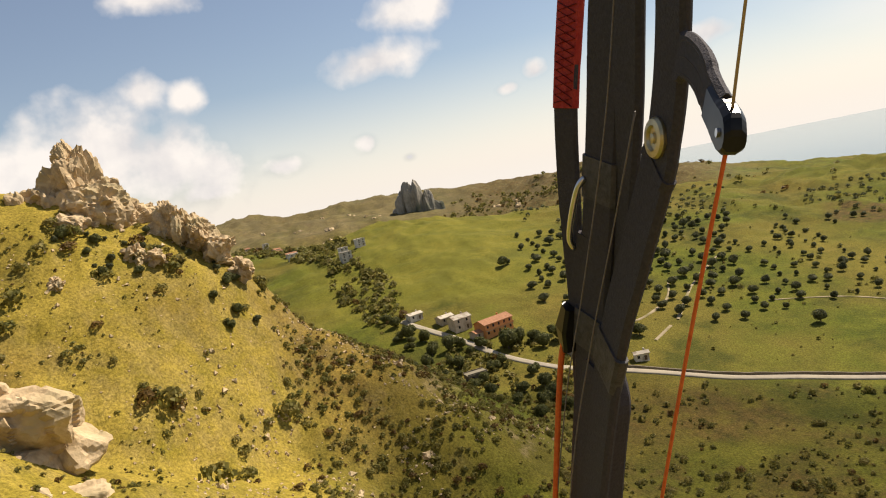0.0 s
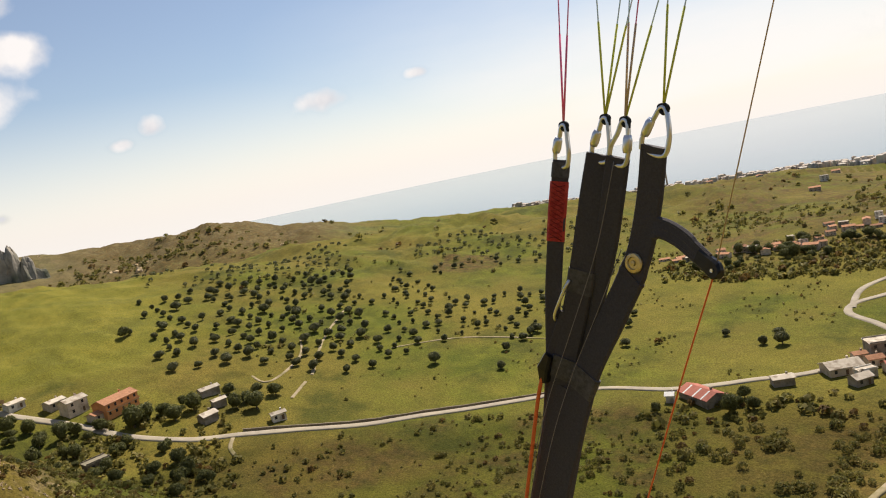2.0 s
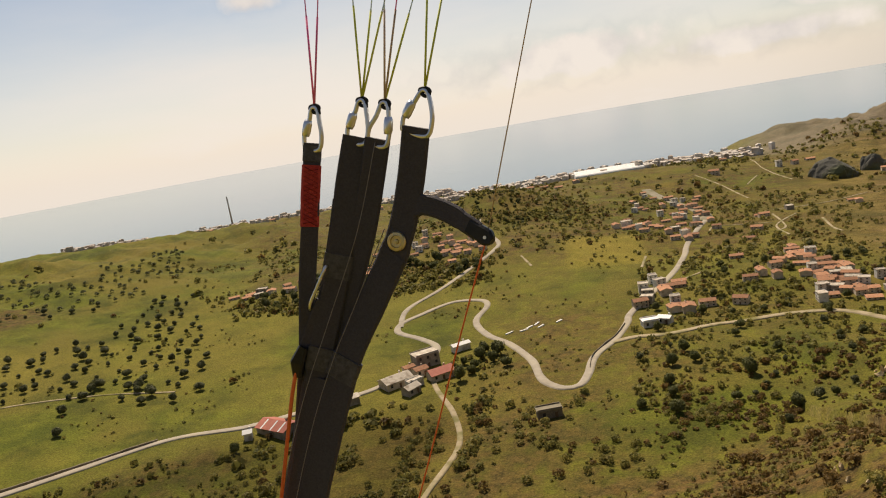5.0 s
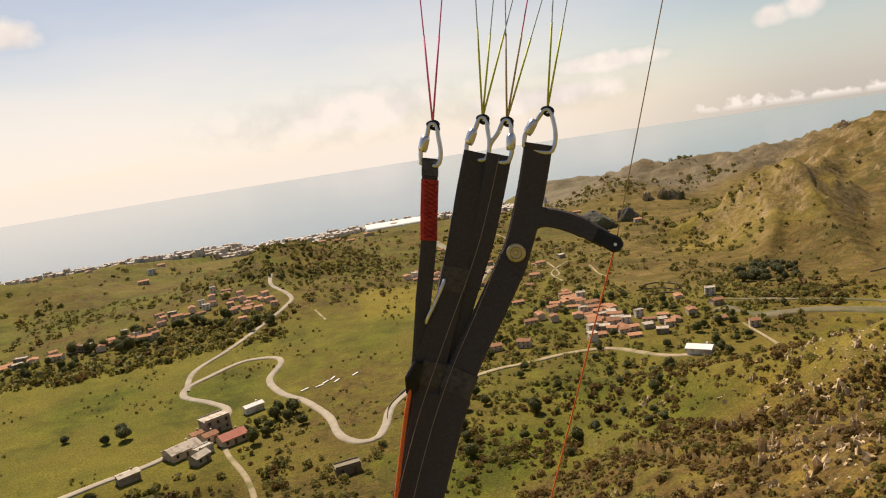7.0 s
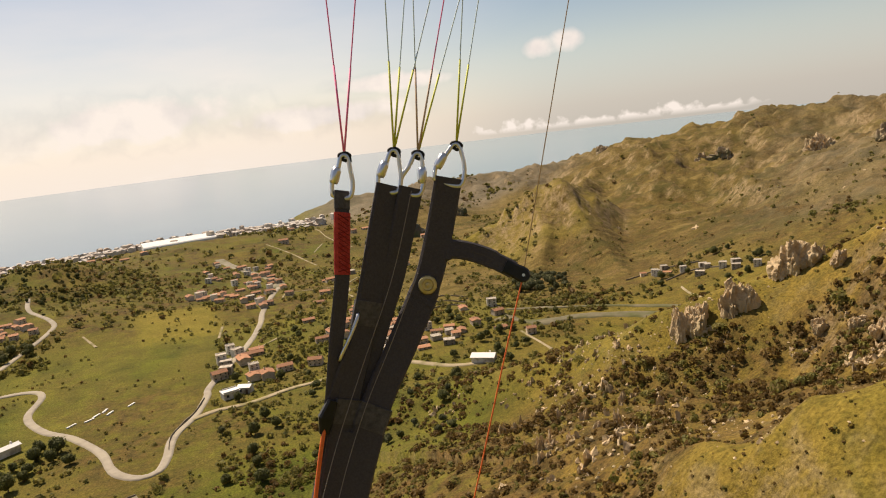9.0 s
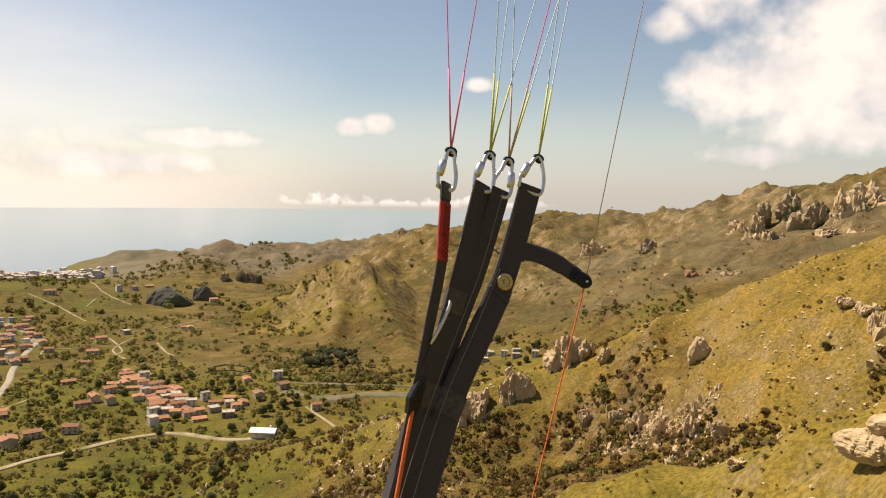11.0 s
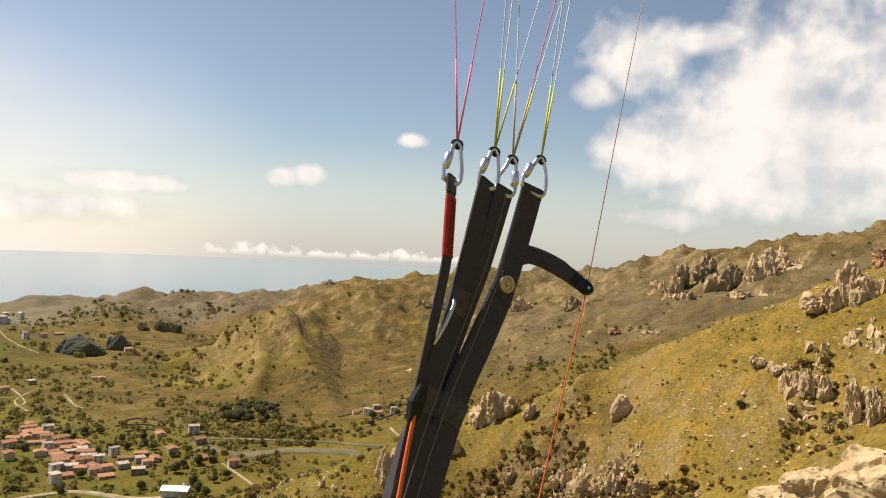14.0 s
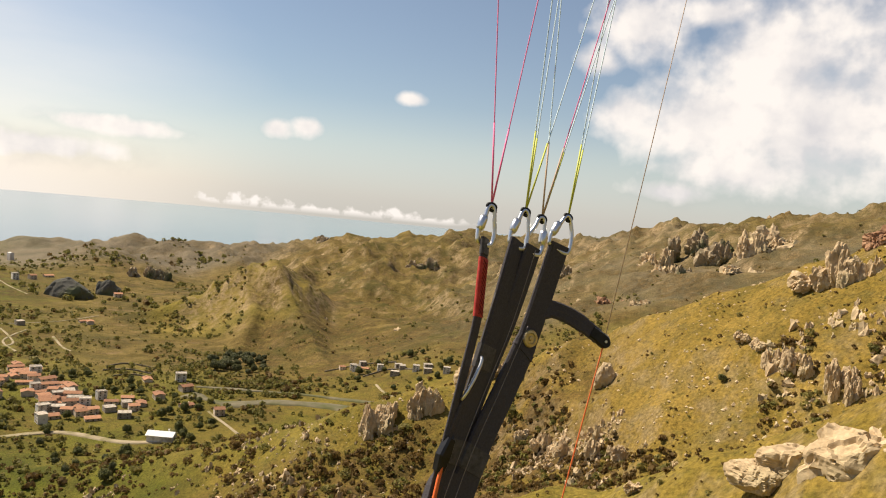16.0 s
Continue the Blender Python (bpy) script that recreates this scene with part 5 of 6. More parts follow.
part("platform", tube_bm([(0, 0, 55000), (0, 0, 56200)], [2200, 2200], 10), PLASTER_GREY, chimney)
# white troughs lying in the meadow
for az, r, turn in ((-12.6, 357, 50), (-10.9, 362, 60), (-10.3, 366, 70), (-10.0, 361, 65), (-8.5, 366, 60), (-11.4, 358, 40)):
    x, y, z = place(az, r)
    ob = part("trough", box_bm(-2.4, 2.4, -0.4, 0.4, -0.6, 0.5), SHEET)
    ob.matrix_world = pose(x, y, z, 0, 0, turn)
    tagged(ob, "long white trough lying in the meadow", "trough", "troughs in the meadow")

# ---------------------------------------------------------------- rocks
def lump(bm, at, size, seed, rough=0.35, columns=0.25, sub=4, turn=0.0):
    """One weathered rock, an uneven body split by upright clefts, added to bm."""
    made = bmesh.ops.create_icosphere(bm, subdivisions=sub, radius=1.0)["verts"]
    off = Vector((seed * 3.71, seed * 1.93, seed * 5.17))
    c, s = math.cos(radians(turn)), math.sin(radians(turn))
    g = random.Random(seed * 13 + 5)
    cuts = [(Vector((g.gauss(0, 1), g.gauss(0, 1), g.gauss(0, 0.7))).normalized(), g.uniform(0.60, 0.86)) for _ in range(11)]
    for v in made:
        p = v.co.copy()
        # flat broken faces
        for face, reach in cuts:
            over = p.dot(face) - reach
            if over > 0:
                p -= face * (over * 0.92)
        p *= 1.12
        n = noise.fractal(p * 1.3 + off, 1.1, 2.1, 5)
        q = Vector((p.x * 2.0, p.y * 2.0, p.z * 0.75)) + off + Vector((n, -n, n)) * 0.25
        d, _ = noise.voronoi(q)
        crack = max(0.0, 1 - (d[1] - d[0]) / 0.22)
        d2, _ = noise.voronoi(q * 2.7)
        crack += 0.3 * max(0.0, 1 - (d2[1] - d2[0]) / 0.25)
        block = noise.cell(q * 1.1)
        k = 1 + rough * n * 0.7 - columns * crack * 0.9 + 0.75 * rough * (block - 0.4) + 0.10 * (d[0] - 0.4)
        x, y, z = p.x * k * size[0], p.y * k * size[1], p.z * k * size[2]
        v.co = Vector((at[0] + x * c - y * s, at[1] + x * s + y * c, at[2] + z))


def outcrop(name, az, r, lumps, mat, label, category="rock", sink=0.0, turn=0.0, rough=0.35, columns=0.25):
    """Rocks that stand as one body. lumps: rows of (side, away, up, half sizes x, y, z, seed) in metres, seen from the valley."""
    x, y, z = place(az, r, sink)
    ob = new(name)
    for a, b, h, sx, sy, sz, seed in lumps:
        bm = bmesh.new()
        lump(bm, (a, b, h), (sx, sy, sz), seed, rough, columns, sub=5 if r < 120 or (r < 262 and sz > 5) else 4 if r < 262 or sz > 9 else 3, turn=seed * 40)
        part("block", bm, mat, ob)
    ob.matrix_world = pose(x, y, z, 0, 0, turn - az)
    return tagged(ob, label, category)


outcrop("rock_peak", -103.7, 258, [(0, 0, 6, 9, 8, 13, 1), (-9, 2, 2, 9, 8, 9, 2), (8, 0, 0, 9, 8, 8, 3), (2, -7, -2, 11, 8, 9, 4), (14, -3, -6, 8, 7, 7, 5), (-1, 1, 15, 4.5, 4.5, 7, 6), (-18, 3, 0, 10, 8, 9, 7), (-4, -12, -8, 9, 7, 7, 8)], ROCK, "jagged sunlit limestone peak on the hill crest", sink=3.5, rough=0.22, columns=0.12)
outcrop("rock_crag", -98.2, 247, [(0, 0, 2, 7, 6, 8, 11), (7, -1, -2, 7, 6, 6, 12), (-6, 1, 0, 6, 5, 6, 13), (12, -4, -7, 6, 5, 5, 14)], ROCK, "broken grey crag on a grassy shoulder", rough=0.24, columns=0.14)
outcrop("rock_crag", -95.6, 244, [(0, 0, -1, 6, 4, 4, 15), (6, -2, -5, 6, 4, 4, 16)], ROCK, "low slanting crag below the crest")
outcrop("boulder", -101.0, 232, [(0, 0, 0, 5, 4, 4, 17), (5, 0, -2, 4, 4, 3, 18)], ROCK, "rounded boulder among bushes", "boulder")
outcrop("boulder", -106.4, 219, [(0, 0, 0, 3, 2.6, 2.8, 19)], ROCK, "single pale boulder in the grass", "boulder")
outcrop("rock_slab", -110.6, 158, [(0, 0, 0, 13, 9, 7, 21), (-12, 2, 4, 12, 9, 9, 22), (7, -4, -6, 6, 6, 5, 23), (-3, -8, -8, 9, 7, 6, 24)], ROCK, "large bare sunlit rock slab on the slope", sink=-6.0, rough=0.12, columns=0.05)
outcrop("rock_slab", -108.4, 136, [(0, 0, -2, 6, 5, 3.5, 25), (-8, -2, -1, 7, 6, 5, 26)], ROCK, "cracked pale rock at the slope's foot", rough=0.14, columns=0.08)
outcrop("rock_stack", -80.1, 1290, [(-24, 0, 8, 13, 12, 30, 31), (-8, 0, 16, 13, 12, 36, 32), (9, 0, 14, 14, 12, 38, 33), (24, 2, 4, 14, 12, 28, 34), (38, 4, -6, 14, 12, 18, 35), (-34, 3, -6, 12, 10, 16, 36), (2, -5, 26, 8, 7, 20, 37)], ROCK_STACK, "dark grey rock stack rising from green hills", rough=0.10, columns=0.05)
# near slope across the valley
outcrop("boulder", 52.2, 188, [(0, 0, 1.2, 2.9, 2.7, 3.9, 41), (2.9, 0.4, 0.8, 1.4, 1.5, 3.3, 42)], ROCK, "upright split boulder standing on the grass slope", "boulder", rough=0.12, columns=0.06)
outcrop("rock_tower", 67.2, 186, [(0, 0, 1.5, 3.4, 3.0, 6.4, 43), (3.6, 0, 1.0, 2.8, 2.8, 5.6, 44), (-3.2, 0, 0, 2.8, 2.6, 4.6, 45), (-7, 0, -1.0, 3.6, 2.8, 2.6, 46), (6.8, 1, 1, 2.8, 2.6, 5.2, 47), (1.6, -2.2, -0.5, 2.4, 2.0, 4.0, 143)], ROCK, "cluster of rounded rock towers on the slope", rough=0.25, columns=0.16)
outcrop("rock_crag", 70.4, 198, [(0, 0, 1.5, 4, 3.6, 4.2, 48), (4, 0, 2, 3.6, 3.4, 4.2, 49), (-4, 0, 0, 3, 3, 2.8, 50)], ROCK_RED, "rust-red crag on the skyline")
outcrop("rock_tower", 42.6, 223, [(0, 0, 2, 4.5, 4, 6.5, 51), (4.2, 0, 1.5, 3.6, 3, 5, 52), (-3.5, 0, -1, 4.2, 3.5, 4, 53), (6.5, 0.5, 0, 2.2, 2.2, 5, 54)], ROCK, "pinnacled rock tower on the ridge", rough=0.22, columns=0.14)
outcrop("boulder", 45.4, 214, [(0, 0, 1.0, 2.4, 2.0, 2.8, 55)], ROCK, "small leaning boulder on the slope", "boulder")
outcrop("rock_wall", 35.6, 210, [(0, 0, -1, 4.5, 4, 9, 56), (-4.5, 0, -3, 3.5, 3, 7.5, 57), (2, -2, -5, 4, 3, 8, 58)], ROCK, "pale upright rock face above the gully", rough=0.22, columns=0.14)
outcrop("rock_wall", 38.4, 212, [(0, 0, -1, 4.0, 3.5, 8, 59), (3.5, 0, -2, 3, 3, 7, 60), (-1, -2, -6, 4, 3, 7, 61)], ROCK, "ribbed rock face above the gully", rough=0.22, columns=0.14)
for az, r, seed, w, h in ((44.6, 194, 62, 3.5, 2.0), (46.6, 187, 73, 3.5, 1.8), (48.6, 177, 63, 4, 2.2), (50.6, 169, 64, 4, 2.0), (52.8, 163, 69, 4, 2.4), (54.8, 156, 70, 3, 1.6), (63.2, 168, 65, 3.5, 1.5), (64.8, 163, 66, 4.5, 2.6), (66.4, 158, 67, 4.5, 3.4), (68.0, 153, 68, 4.5, 4.2), (69.6, 150, 71, 4.5, 4.5), (62.2, 172, 72, 3, 1.2)):
    g = random.Random(seed)
    outcrop("rock_wall", az, r, [(g.uniform(-w, w), g.uniform(-1.2, 1.2), g.uniform(-0.5, 0.1) * h, g.uniform(0.8, 1.7), g.uniform(0.8, 1.5), h * g.uniform(0.6, 1.1), seed * 7 + k) for k in range(6)], ROCK, "broken pale rock ribs in the scrub", rough=0.28, columns=0.2)
for az, r, seed in ((24.5, 196, 81), (27.6, 186, 82), (30.5, 192, 83), (33.4, 178, 84), (22.4, 168, 85), (29.0, 165, 86), (20.5, 205, 87)):
    g = random.Random(seed)
    outcrop("cliff_rib", az, r, [(g.uniform(-5, 5), g.uniform(-1.5, 1.5), g.uniform(-4, -1), g.uniform(1.0, 1.9), g.uniform(1.0, 1.6), g.uniform(3.0, 6.0), seed * 5 + k) for k in range(4)], ROCK, "thin pale rock rib in the steep scrub", "rock")
outcrop("rock_slab", 66.2, 82, [(0, 0, -0.5, 4.5, 3.5, 2.6, 91), (3.5, 1, 0.5, 4, 3, 2.8, 92), (-3.5, -1.5, -1.5, 3, 2.5, 1.6, 93), (6, -2, -1.5, 4, 3, 2.6, 94)], ROCK, "cracked sunlit slab on the near knoll", sink=1.3, rough=0.14, columns=0.08)
outcrop("rock_slab", 70.0, 77, [(0, 0, 0, 5, 4, 3.6, 95), (4, 1, 1, 5, 4, 4, 96)], ROCK, "tall pale slab on the near knoll", sink=1.3, rough=0.14, columns=0.08)
outcrop("boulder", 55.3, 97, [(0, 0, 0, 1.7, 1.4, 1.2, 97), (1.8, 0, 0.1, 1.2, 1.2, 1.0, 98)], ROCK, "rounded boulder on the grassy knoll", "boulder")
# crags of the mountain range
for az, r, w, h, seed, mat in ((55.6, 625, 16, 15, 101, ROCK), (60.4, 600, 24, 24, 102, ROCK_GREY), (63.6, 620, 22, 18, 103, ROCK), (52.0, 520, 11, 9, 104, ROCK_RED), (54.0, 500, 8, 6, 105, ROCK), (57.0, 560, 13, 10, 106, ROCK_GREY), (61.0, 540, 14, 10, 114, ROCK), (58.0, 640, 22, 20, 125, ROCK_GREY), (56.4, 585, 12, 12, 126, ROCK), (62.2, 585, 14, 15, 127, ROCK),
                             (30.3, 1180, 26, 16, 107, ROCK_GREY), (37.5, 900, 20, 13, 108, ROCK_GREY), (45.0, 760, 20, 14, 112, ROCK), (49.0, 640, 12, 12, 113, ROCK_GREY), (17.0, 1020, 22, 18, 115, ROCK_GREY), (22.8, 480, 9, 8, 116, ROCK_GREY)):
    g = random.Random(seed)
    outcrop("mountain_crag", az, r, [(g.uniform(-w, w), g.uniform(-w * 0.3, w * 0.3), g.uniform(-0.65, 0.05) * h, w * g.uniform(0.28, 0.5), w * g.uniform(0.25, 0.4), h * g.uniform(0.45, 0.85), seed * 3 + k) for k in range(7)], mat, "rugged weathered crag on the mountainside", "crag")
for az, r, w, h, seed in ((11.9, 815, 22, 17, 121), (14.4, 860, 14, 16, 122)):
    outcrop("rock_hill", az, r, [(0, 0, 0, w, w * 0.6, h, seed), (w * 0.6, 4, -3, w * 0.6, w * 0.5, h * 0.7, seed + 9)], ROCK_DARK, "dark rounded rock hill in the plain", "hill", rough=0.10, columns=0.03)


def rock_ribs():
    """Small craggy ribs breaking through the steep ground, in one piece."""
    kinds = []
    for seed in range(9):
        bm = bmesh.new()
        lump(bm, (0, 0, 0), (1, 1, 1), 400 + seed, 0.5, 0.3, 2)
        kinds.append((np.array([v.co for v in bm.verts]), np.array([[q.index for q in f.verts] for f in bm.faces])))
        bm.free()
    g = np.random.default_rng(19)
    vs, fs, count = [], [], 0

    def strew(n, az0, az1, r0, r1, size, tall, thin, gap, seed, steep):
        nonlocal count
        az, r = g.uniform(az0, az1, n), np.sqrt(g.uniform(r0 * r0, r1 * r1, n))
        x, y = r * np.sin(np.radians(az)), r * np.cos(np.radians(az))
        e = r * 0.012
        slope = np.hypot(ground(x + e, y) - ground(x - e, y), ground(x, y + e) - ground(x, y - e)) / (2 * e)
        keep = (fbm(x / gap, y / gap, 4, seed) > thin) & (slope > steep)
        for px, py, pz in zip(x[keep], y[keep], ground(x[keep], y[keep])):
            s = size * (0.4 + g.gamma(2.0, 0.35))
            tv, tf = kinds[g.integers(6) if r1 < 300 else g.integers(6, 9)]
            t = g.uniform(0, 6.28)
            q = tv * np.array([g.uniform(0.6, 1.2), g.uniform(0.5, 0.9), tall * g.uniform(0.6, 1.3)]) * s
            q = np.column_stack([q[:, 0] * math.cos(t) - q[:, 1] * math.sin(t), q[:, 0] * math.sin(t) + q[:, 1] * math.cos(t), q[:, 2]])
            vs.append(q + np.array([px, py, pz - 0.25 * s * tall]))
            fs.append(tf + count)
            count += len(tv)

    strew(1100, 10, 46, 135, 262, 1.0, 1.5, 0.12, 24, 61, 0.3)
    for az0, r1 in ((42, 201), (46, 187), (50, 171), (54, 156)):
        strew(420, az0, az0 + 4, r1 - 27, r1, 0.62, 1.4, -0.02, 12, 62, 0.0)
    strew(420, 63.5, 76, 128, 174, 0.85, 1.5, -0.02, 12, 66, 0.0)
    strew(2600, -101, -70, 115, 262, 0.62, 1.0, 0.14, 20, 63, 0.15)
    strew(300, 16, 68, 480, 1150, 3.0, 0.8, 0.2, 60, 64, 0.4)
    strew(500, -96, -60, 900, 1500, 6.0, 0.9, 0.15, 90, 65, 0.15)
    tagged(new("rock_ribs", mesh_of("rock_ribs", np.concatenate(vs), np.concatenate(fs), ROCK)), "pale broken rock ribs on steep hillsides", "rocks", kind="stuff")


rock_ribs()


def strew_stones():
    """Loose stones on the two near slopes, in one piece."""
    g = np.random.default_rng(12)
    tv, tf = np.array([(1, 0, 0), (-1, 0, 0), (0, 1, 0), (0, -1, 0), (0, 0, 1), (0, 0, -1)], float), np.array([(0, 2, 4), (2, 1, 4), (1, 3, 4), (3, 0, 4), (2, 0, 5), (1, 2, 5), (3, 1, 5), (0, 3, 5)])
    n = 4200
    side = g.random(n) < 0.75
    az = np.where(side, g.uniform(22, 76, n), g.uniform(-116, -82, n))
    r = np.where(side, g.uniform(80, 235, n), g.uniform(105, 262, n))
    x, y = r * np.sin(np.radians(az)), r * np.cos(np.radians(az))
    keep = (fbm(x / 22, y / 22, 3, 55) + 0.25 * g.random(n) > 0.12) & ~((r < 126) & (az > 27) & (g.random(n) < 0.85))
    x, y = x[keep], y[keep]
    z = ground(x, y)
    n = len(x)
    size = g.gamma(2.0, 0.13, n)[:, None, None] + 0.1
    v = tv[None] * size * g.uniform(0.5, 1.3, (n, 6, 1)) * np.array([1, 1, 0.8]) + np.stack([x, y, z], -1)[:, None, :]
    f = (tf[None] + 6 * np.arange(n)[:, None, None]).reshape(-1, 3)
    tagged(new("stones", mesh_of("stones", v.reshape(-1, 3), f, ROCK)), "pale loose stones strewn over dry grass", "stones", kind="stuff")


strew_stones()


# ---------------------------------------------------------------- plants
def leaf_cloud(g, n, radii, leaf, lobes=5, core=0):
    """Vertices of n leafy tufts (quads) laid over an uneven crown round the origin; core: patches a side of the dense inner crown."""
    ax = g.normal(size=(lobes, 3))
    ax /= np.linalg.norm(ax, axis=1)[:, None]

    def swell(d):
        return 0.70 + 0.40 * np.max(d @ ax.T, axis=-1) ** 3

    d = g.normal(size=(n, 3))
    d /= np.linalg.norm(d, axis=1)[:, None]
    d[:, 2] = np.where(d[:, 2] < -0.45, -d[:, 2], d[:, 2])
    c = d * (swell(d) * g.uniform(0.7, 1.04, n))[:, None] * np.asarray(radii)
    face = d + 0.5 * g.normal(size=(n, 3))
    face /= np.linalg.norm(face, axis=1)[:, None]
    a = np.cross(face, g.normal(size=(n, 3)))
    a /= np.linalg.norm(a, axis=1)[:, None]
    b = np.cross(face, a)
    s = leaf * g.uniform(0.6, 1.4, (n, 1))
    t = leaf * g.uniform(0.5, 1.1, (n, 1))
    quads = np.stack([c - a * s - b * t * 0.4, c + a * s * 0.3 - b * t, c + a * s + b * t * 0.5, c - a * s * 0.4 + b * t], 1)
    if not core:
        return quads
    u = np.linspace(-1, 1, core + 1)
    inner = []
    for k in range(3):
        for side in (-1, 1):
            p = np.empty((core + 1, core + 1, 3))
            p[..., k], p[..., (k + 1) % 3], p[..., (k + 2) % 3] = side, u[:, None], u[None, :] * side
            p /= np.linalg.norm(p, axis=-1)[..., None]
            p = p * (swell(p.reshape(-1, 3)).reshape(core + 1, core + 1) * 0.84)[..., None] * np.asarray(radii)
            inner.append(np.stack([p[:-1, :-1], p[1:, :-1], p[1:, 1:], p[:-1, 1:]], 2).reshape(-1, 4, 3))
    return np.concatenate([quads] + inner)


def leaf_mesh(name, quads, mat):
    q = np.asarray(quads).reshape(-1, 4, 3)
    return mesh_of(name, q.reshape(-1, 3), np.arange(len(q) * 4).reshape(-1, 4), mat)


def trunk_bm(h, r, g):
    """A tapered, forked trunk with limbs."""
    bm = bmesh.new()
    tube_bm([(0, 0, -600), (60, 30, h * 300), (g.uniform(-150, 150), g.uniform(-150, 150), h * 600)], [r * 1300, r * 900, r * 650], 7, bm=bm)
    for k in range(4):
        t = k * 1.6 + g.uniform(0, 1)
        tube_bm([(0, 0, h * 480), (math.cos(t) * h * 170, math.sin(t) * h * 170, h * 700), (math.cos(t) * h * 300, math.sin(t) * h * 300, h * 920)], [r * 550, r * 380, r * 160], 5, bm=bm)
    return bm


def tree(name, seed, h, spread, leaves, leaf, mat, label, category="tree"):
    g = np.random.default_rng(seed)
    ob = tagged(new(name), label, category)
    part("trunk", trunk_bm(h * 0.42, h * 0.035, random.Random(seed)), BARK, ob)
    q = leaf_cloud(g, leaves, (spread, spread, h * 0.42), leaf, 7, 5)
    q[..., 2] += h * 0.47
    crown = new("crown", leaf_mesh("crown", q, mat))
    crown.parent = ob
    return ob


olives = [tree("olive_tree", s, h, w, 420, 0.27, LEAF_OLIVE, "rounded grey-green olive tree on the hillside") for s, h, w in ((1, 5.2, 2.5), (2, 4.4, 2.2), (3, 6.0, 2.9), (4, 3.6, 1.8))]
darks = [tree("broadleaf_tree", s, h, w, 520, 0.38, LEAF_DARK, "dark green broadleaf tree in full leaf") for s, h, w in ((11, 8, 3.6), (12, 6.5, 3.2), (13, 10, 4.2))]
rnd = random.Random(21)
stands = {}


def plant(proto, az, r, scale=1.0, group=""):
    x, y, z = place(az, r, 0.1)
    m = pose(x, y, z, 0, 0, rnd.uniform(0, 360))
    if proto not in stands:
        ob, stands[proto] = proto, True
        ob.matrix_world = m
    else:
        ob = copy_thing(proto, m)
    ob.scale = [scale * rnd.uniform(0.85, 1.15) for _ in range(3)]
    return tagged(ob, group=group)


plant(darks[1], 60.7, 164, 0.3)
# olive rows over the road
spots = []
for i in range(46):
    for j in range(60):
        x, y = -660 + i * 12.5 + rnd.uniform(-2, 2) + j * 3.0, 90 + j * 12 + rnd.uniform(-2, 2)
        az, r = math.degrees(math.atan2(x, y)), math.hypot(x, y)
        if az > -57:
            # the younger rows run across the slope
            x, y = -640 + i * 12.0 + j * 4.6 + rnd.uniform(-3, 3), 160 + j * 10.6 - i * 4.4 + rnd.uniform(-3, 3)
            az, r = math.degrees(math.atan2(x, y)), math.hypot(x, y)
            if az <= -57:
                continue
        if not (-73 < az < -36 and 352 < r < 800) or r < 345 + 50 * abs(math.sin(az * 0.16)) or rnd.random() < 0.1:
            continue
        n = float(fbm(np.array([x / 60]), np.array([y / 60]), 3, 63)[0])
        if n + (0.45 if az < -56 else 0.36) - 0.0003 * max(0, r - 480) < 0.05:
            continue
        spots.append((r, az))
spots.sort()
for r, az in spots[:290]:
    plant(rnd.choice(olives), az, r, (0.88 if az < -56 else 0.66) + 0.36 * rnd.random(), "olive trees over the road")


def far_grove(rows):
    """The rest of the olive trees, farther up the hill, in one piece."""
    g = np.random.default_rng(77)
    out = []
    for r, az in rows:
        q = leaf_cloud(g, 54, (2.1, 2.1, 1.7), 0.58)
        x, y, z = place(az, r)
        out.append(q * g.uniform(0.75, 1.2) + np.array([x, y, z + 1.5]))
    if out:
        tagged(new("olive_grove", leaf_mesh("olive_grove", np.concatenate(out), LEAF_OLIVE)), "distant rows of small olive trees", "grove", kind="stuff")


far_grove(spots[290:])
plant(darks[1], -74.3, 466, 1.15)
plant(olives[3], -73.9, 468, 1.0)
for az, r in ((-71, 345), (-71.6, 352), (-68, 338), (-67.2, 343), (-66.3, 352), (-73, 346), (-72.4, 338), (-74.2, 345), (-82.8, 372), (-81.5, 365), (-81, 352), (-79.8, 348), (-77.3, 345), (-75.2, 340), (-68.3, 356), (-66.6, 334), (-83.6, 392), (-84.2, 402), (-65.0, 346)):
    plant(rnd.choice(darks), az, r, 0.75 + 0.4 * rnd.random(), "trees round the orange house")
for k in range(44):
    az = rnd.uniform(-84, -71)
    road_r = float(np.interp(az, (-83, -79, -75.7, -71.8), (396, 359, 332, 315)))
    plant(rnd.choice(darks[:2]), az, road_r - rnd.uniform(8, 62), 0.45 + 0.45 * rnd.random(), "trees in the dell below the road")
for k in range(34):
    plant(rnd.choice(darks[:2] + olives[:2]), rnd.uniform(-106, -93.5), rnd.uniform(219, 243), 0.3 + 0.3 * rnd.random(), "small trees under the rock peak")
for az, r in ((-29.6, 283), (-29.2, 289), (-30.3, 276), (-35.8, 279), (-28.6, 278), (-17.6, 318), (-16.6, 322), (-15.8, 315), (-15.2, 326), (-14.8, 334), (-14.3, 320), (-16.2, 309), (-13.8, 328), (-17.2, 303), (-13.2, 312)):
    plant(rnd.choice(darks), az, r, 0.6 + 0.3 * rnd.random(), "trees round the farm")
for az, r in ((-41.3, 385), (-40.6, 372), (-27.3, 352), (-26.1, 362), (-26.0, 350), (-29.8, 370), (-46.5, 372), (-44.4, 395), (-43.8, 399), (-47.2, 346), (-52.3, 362)):
    plant(rnd.choice(olives), az, r, 1.2, "lone trees in the meadow")
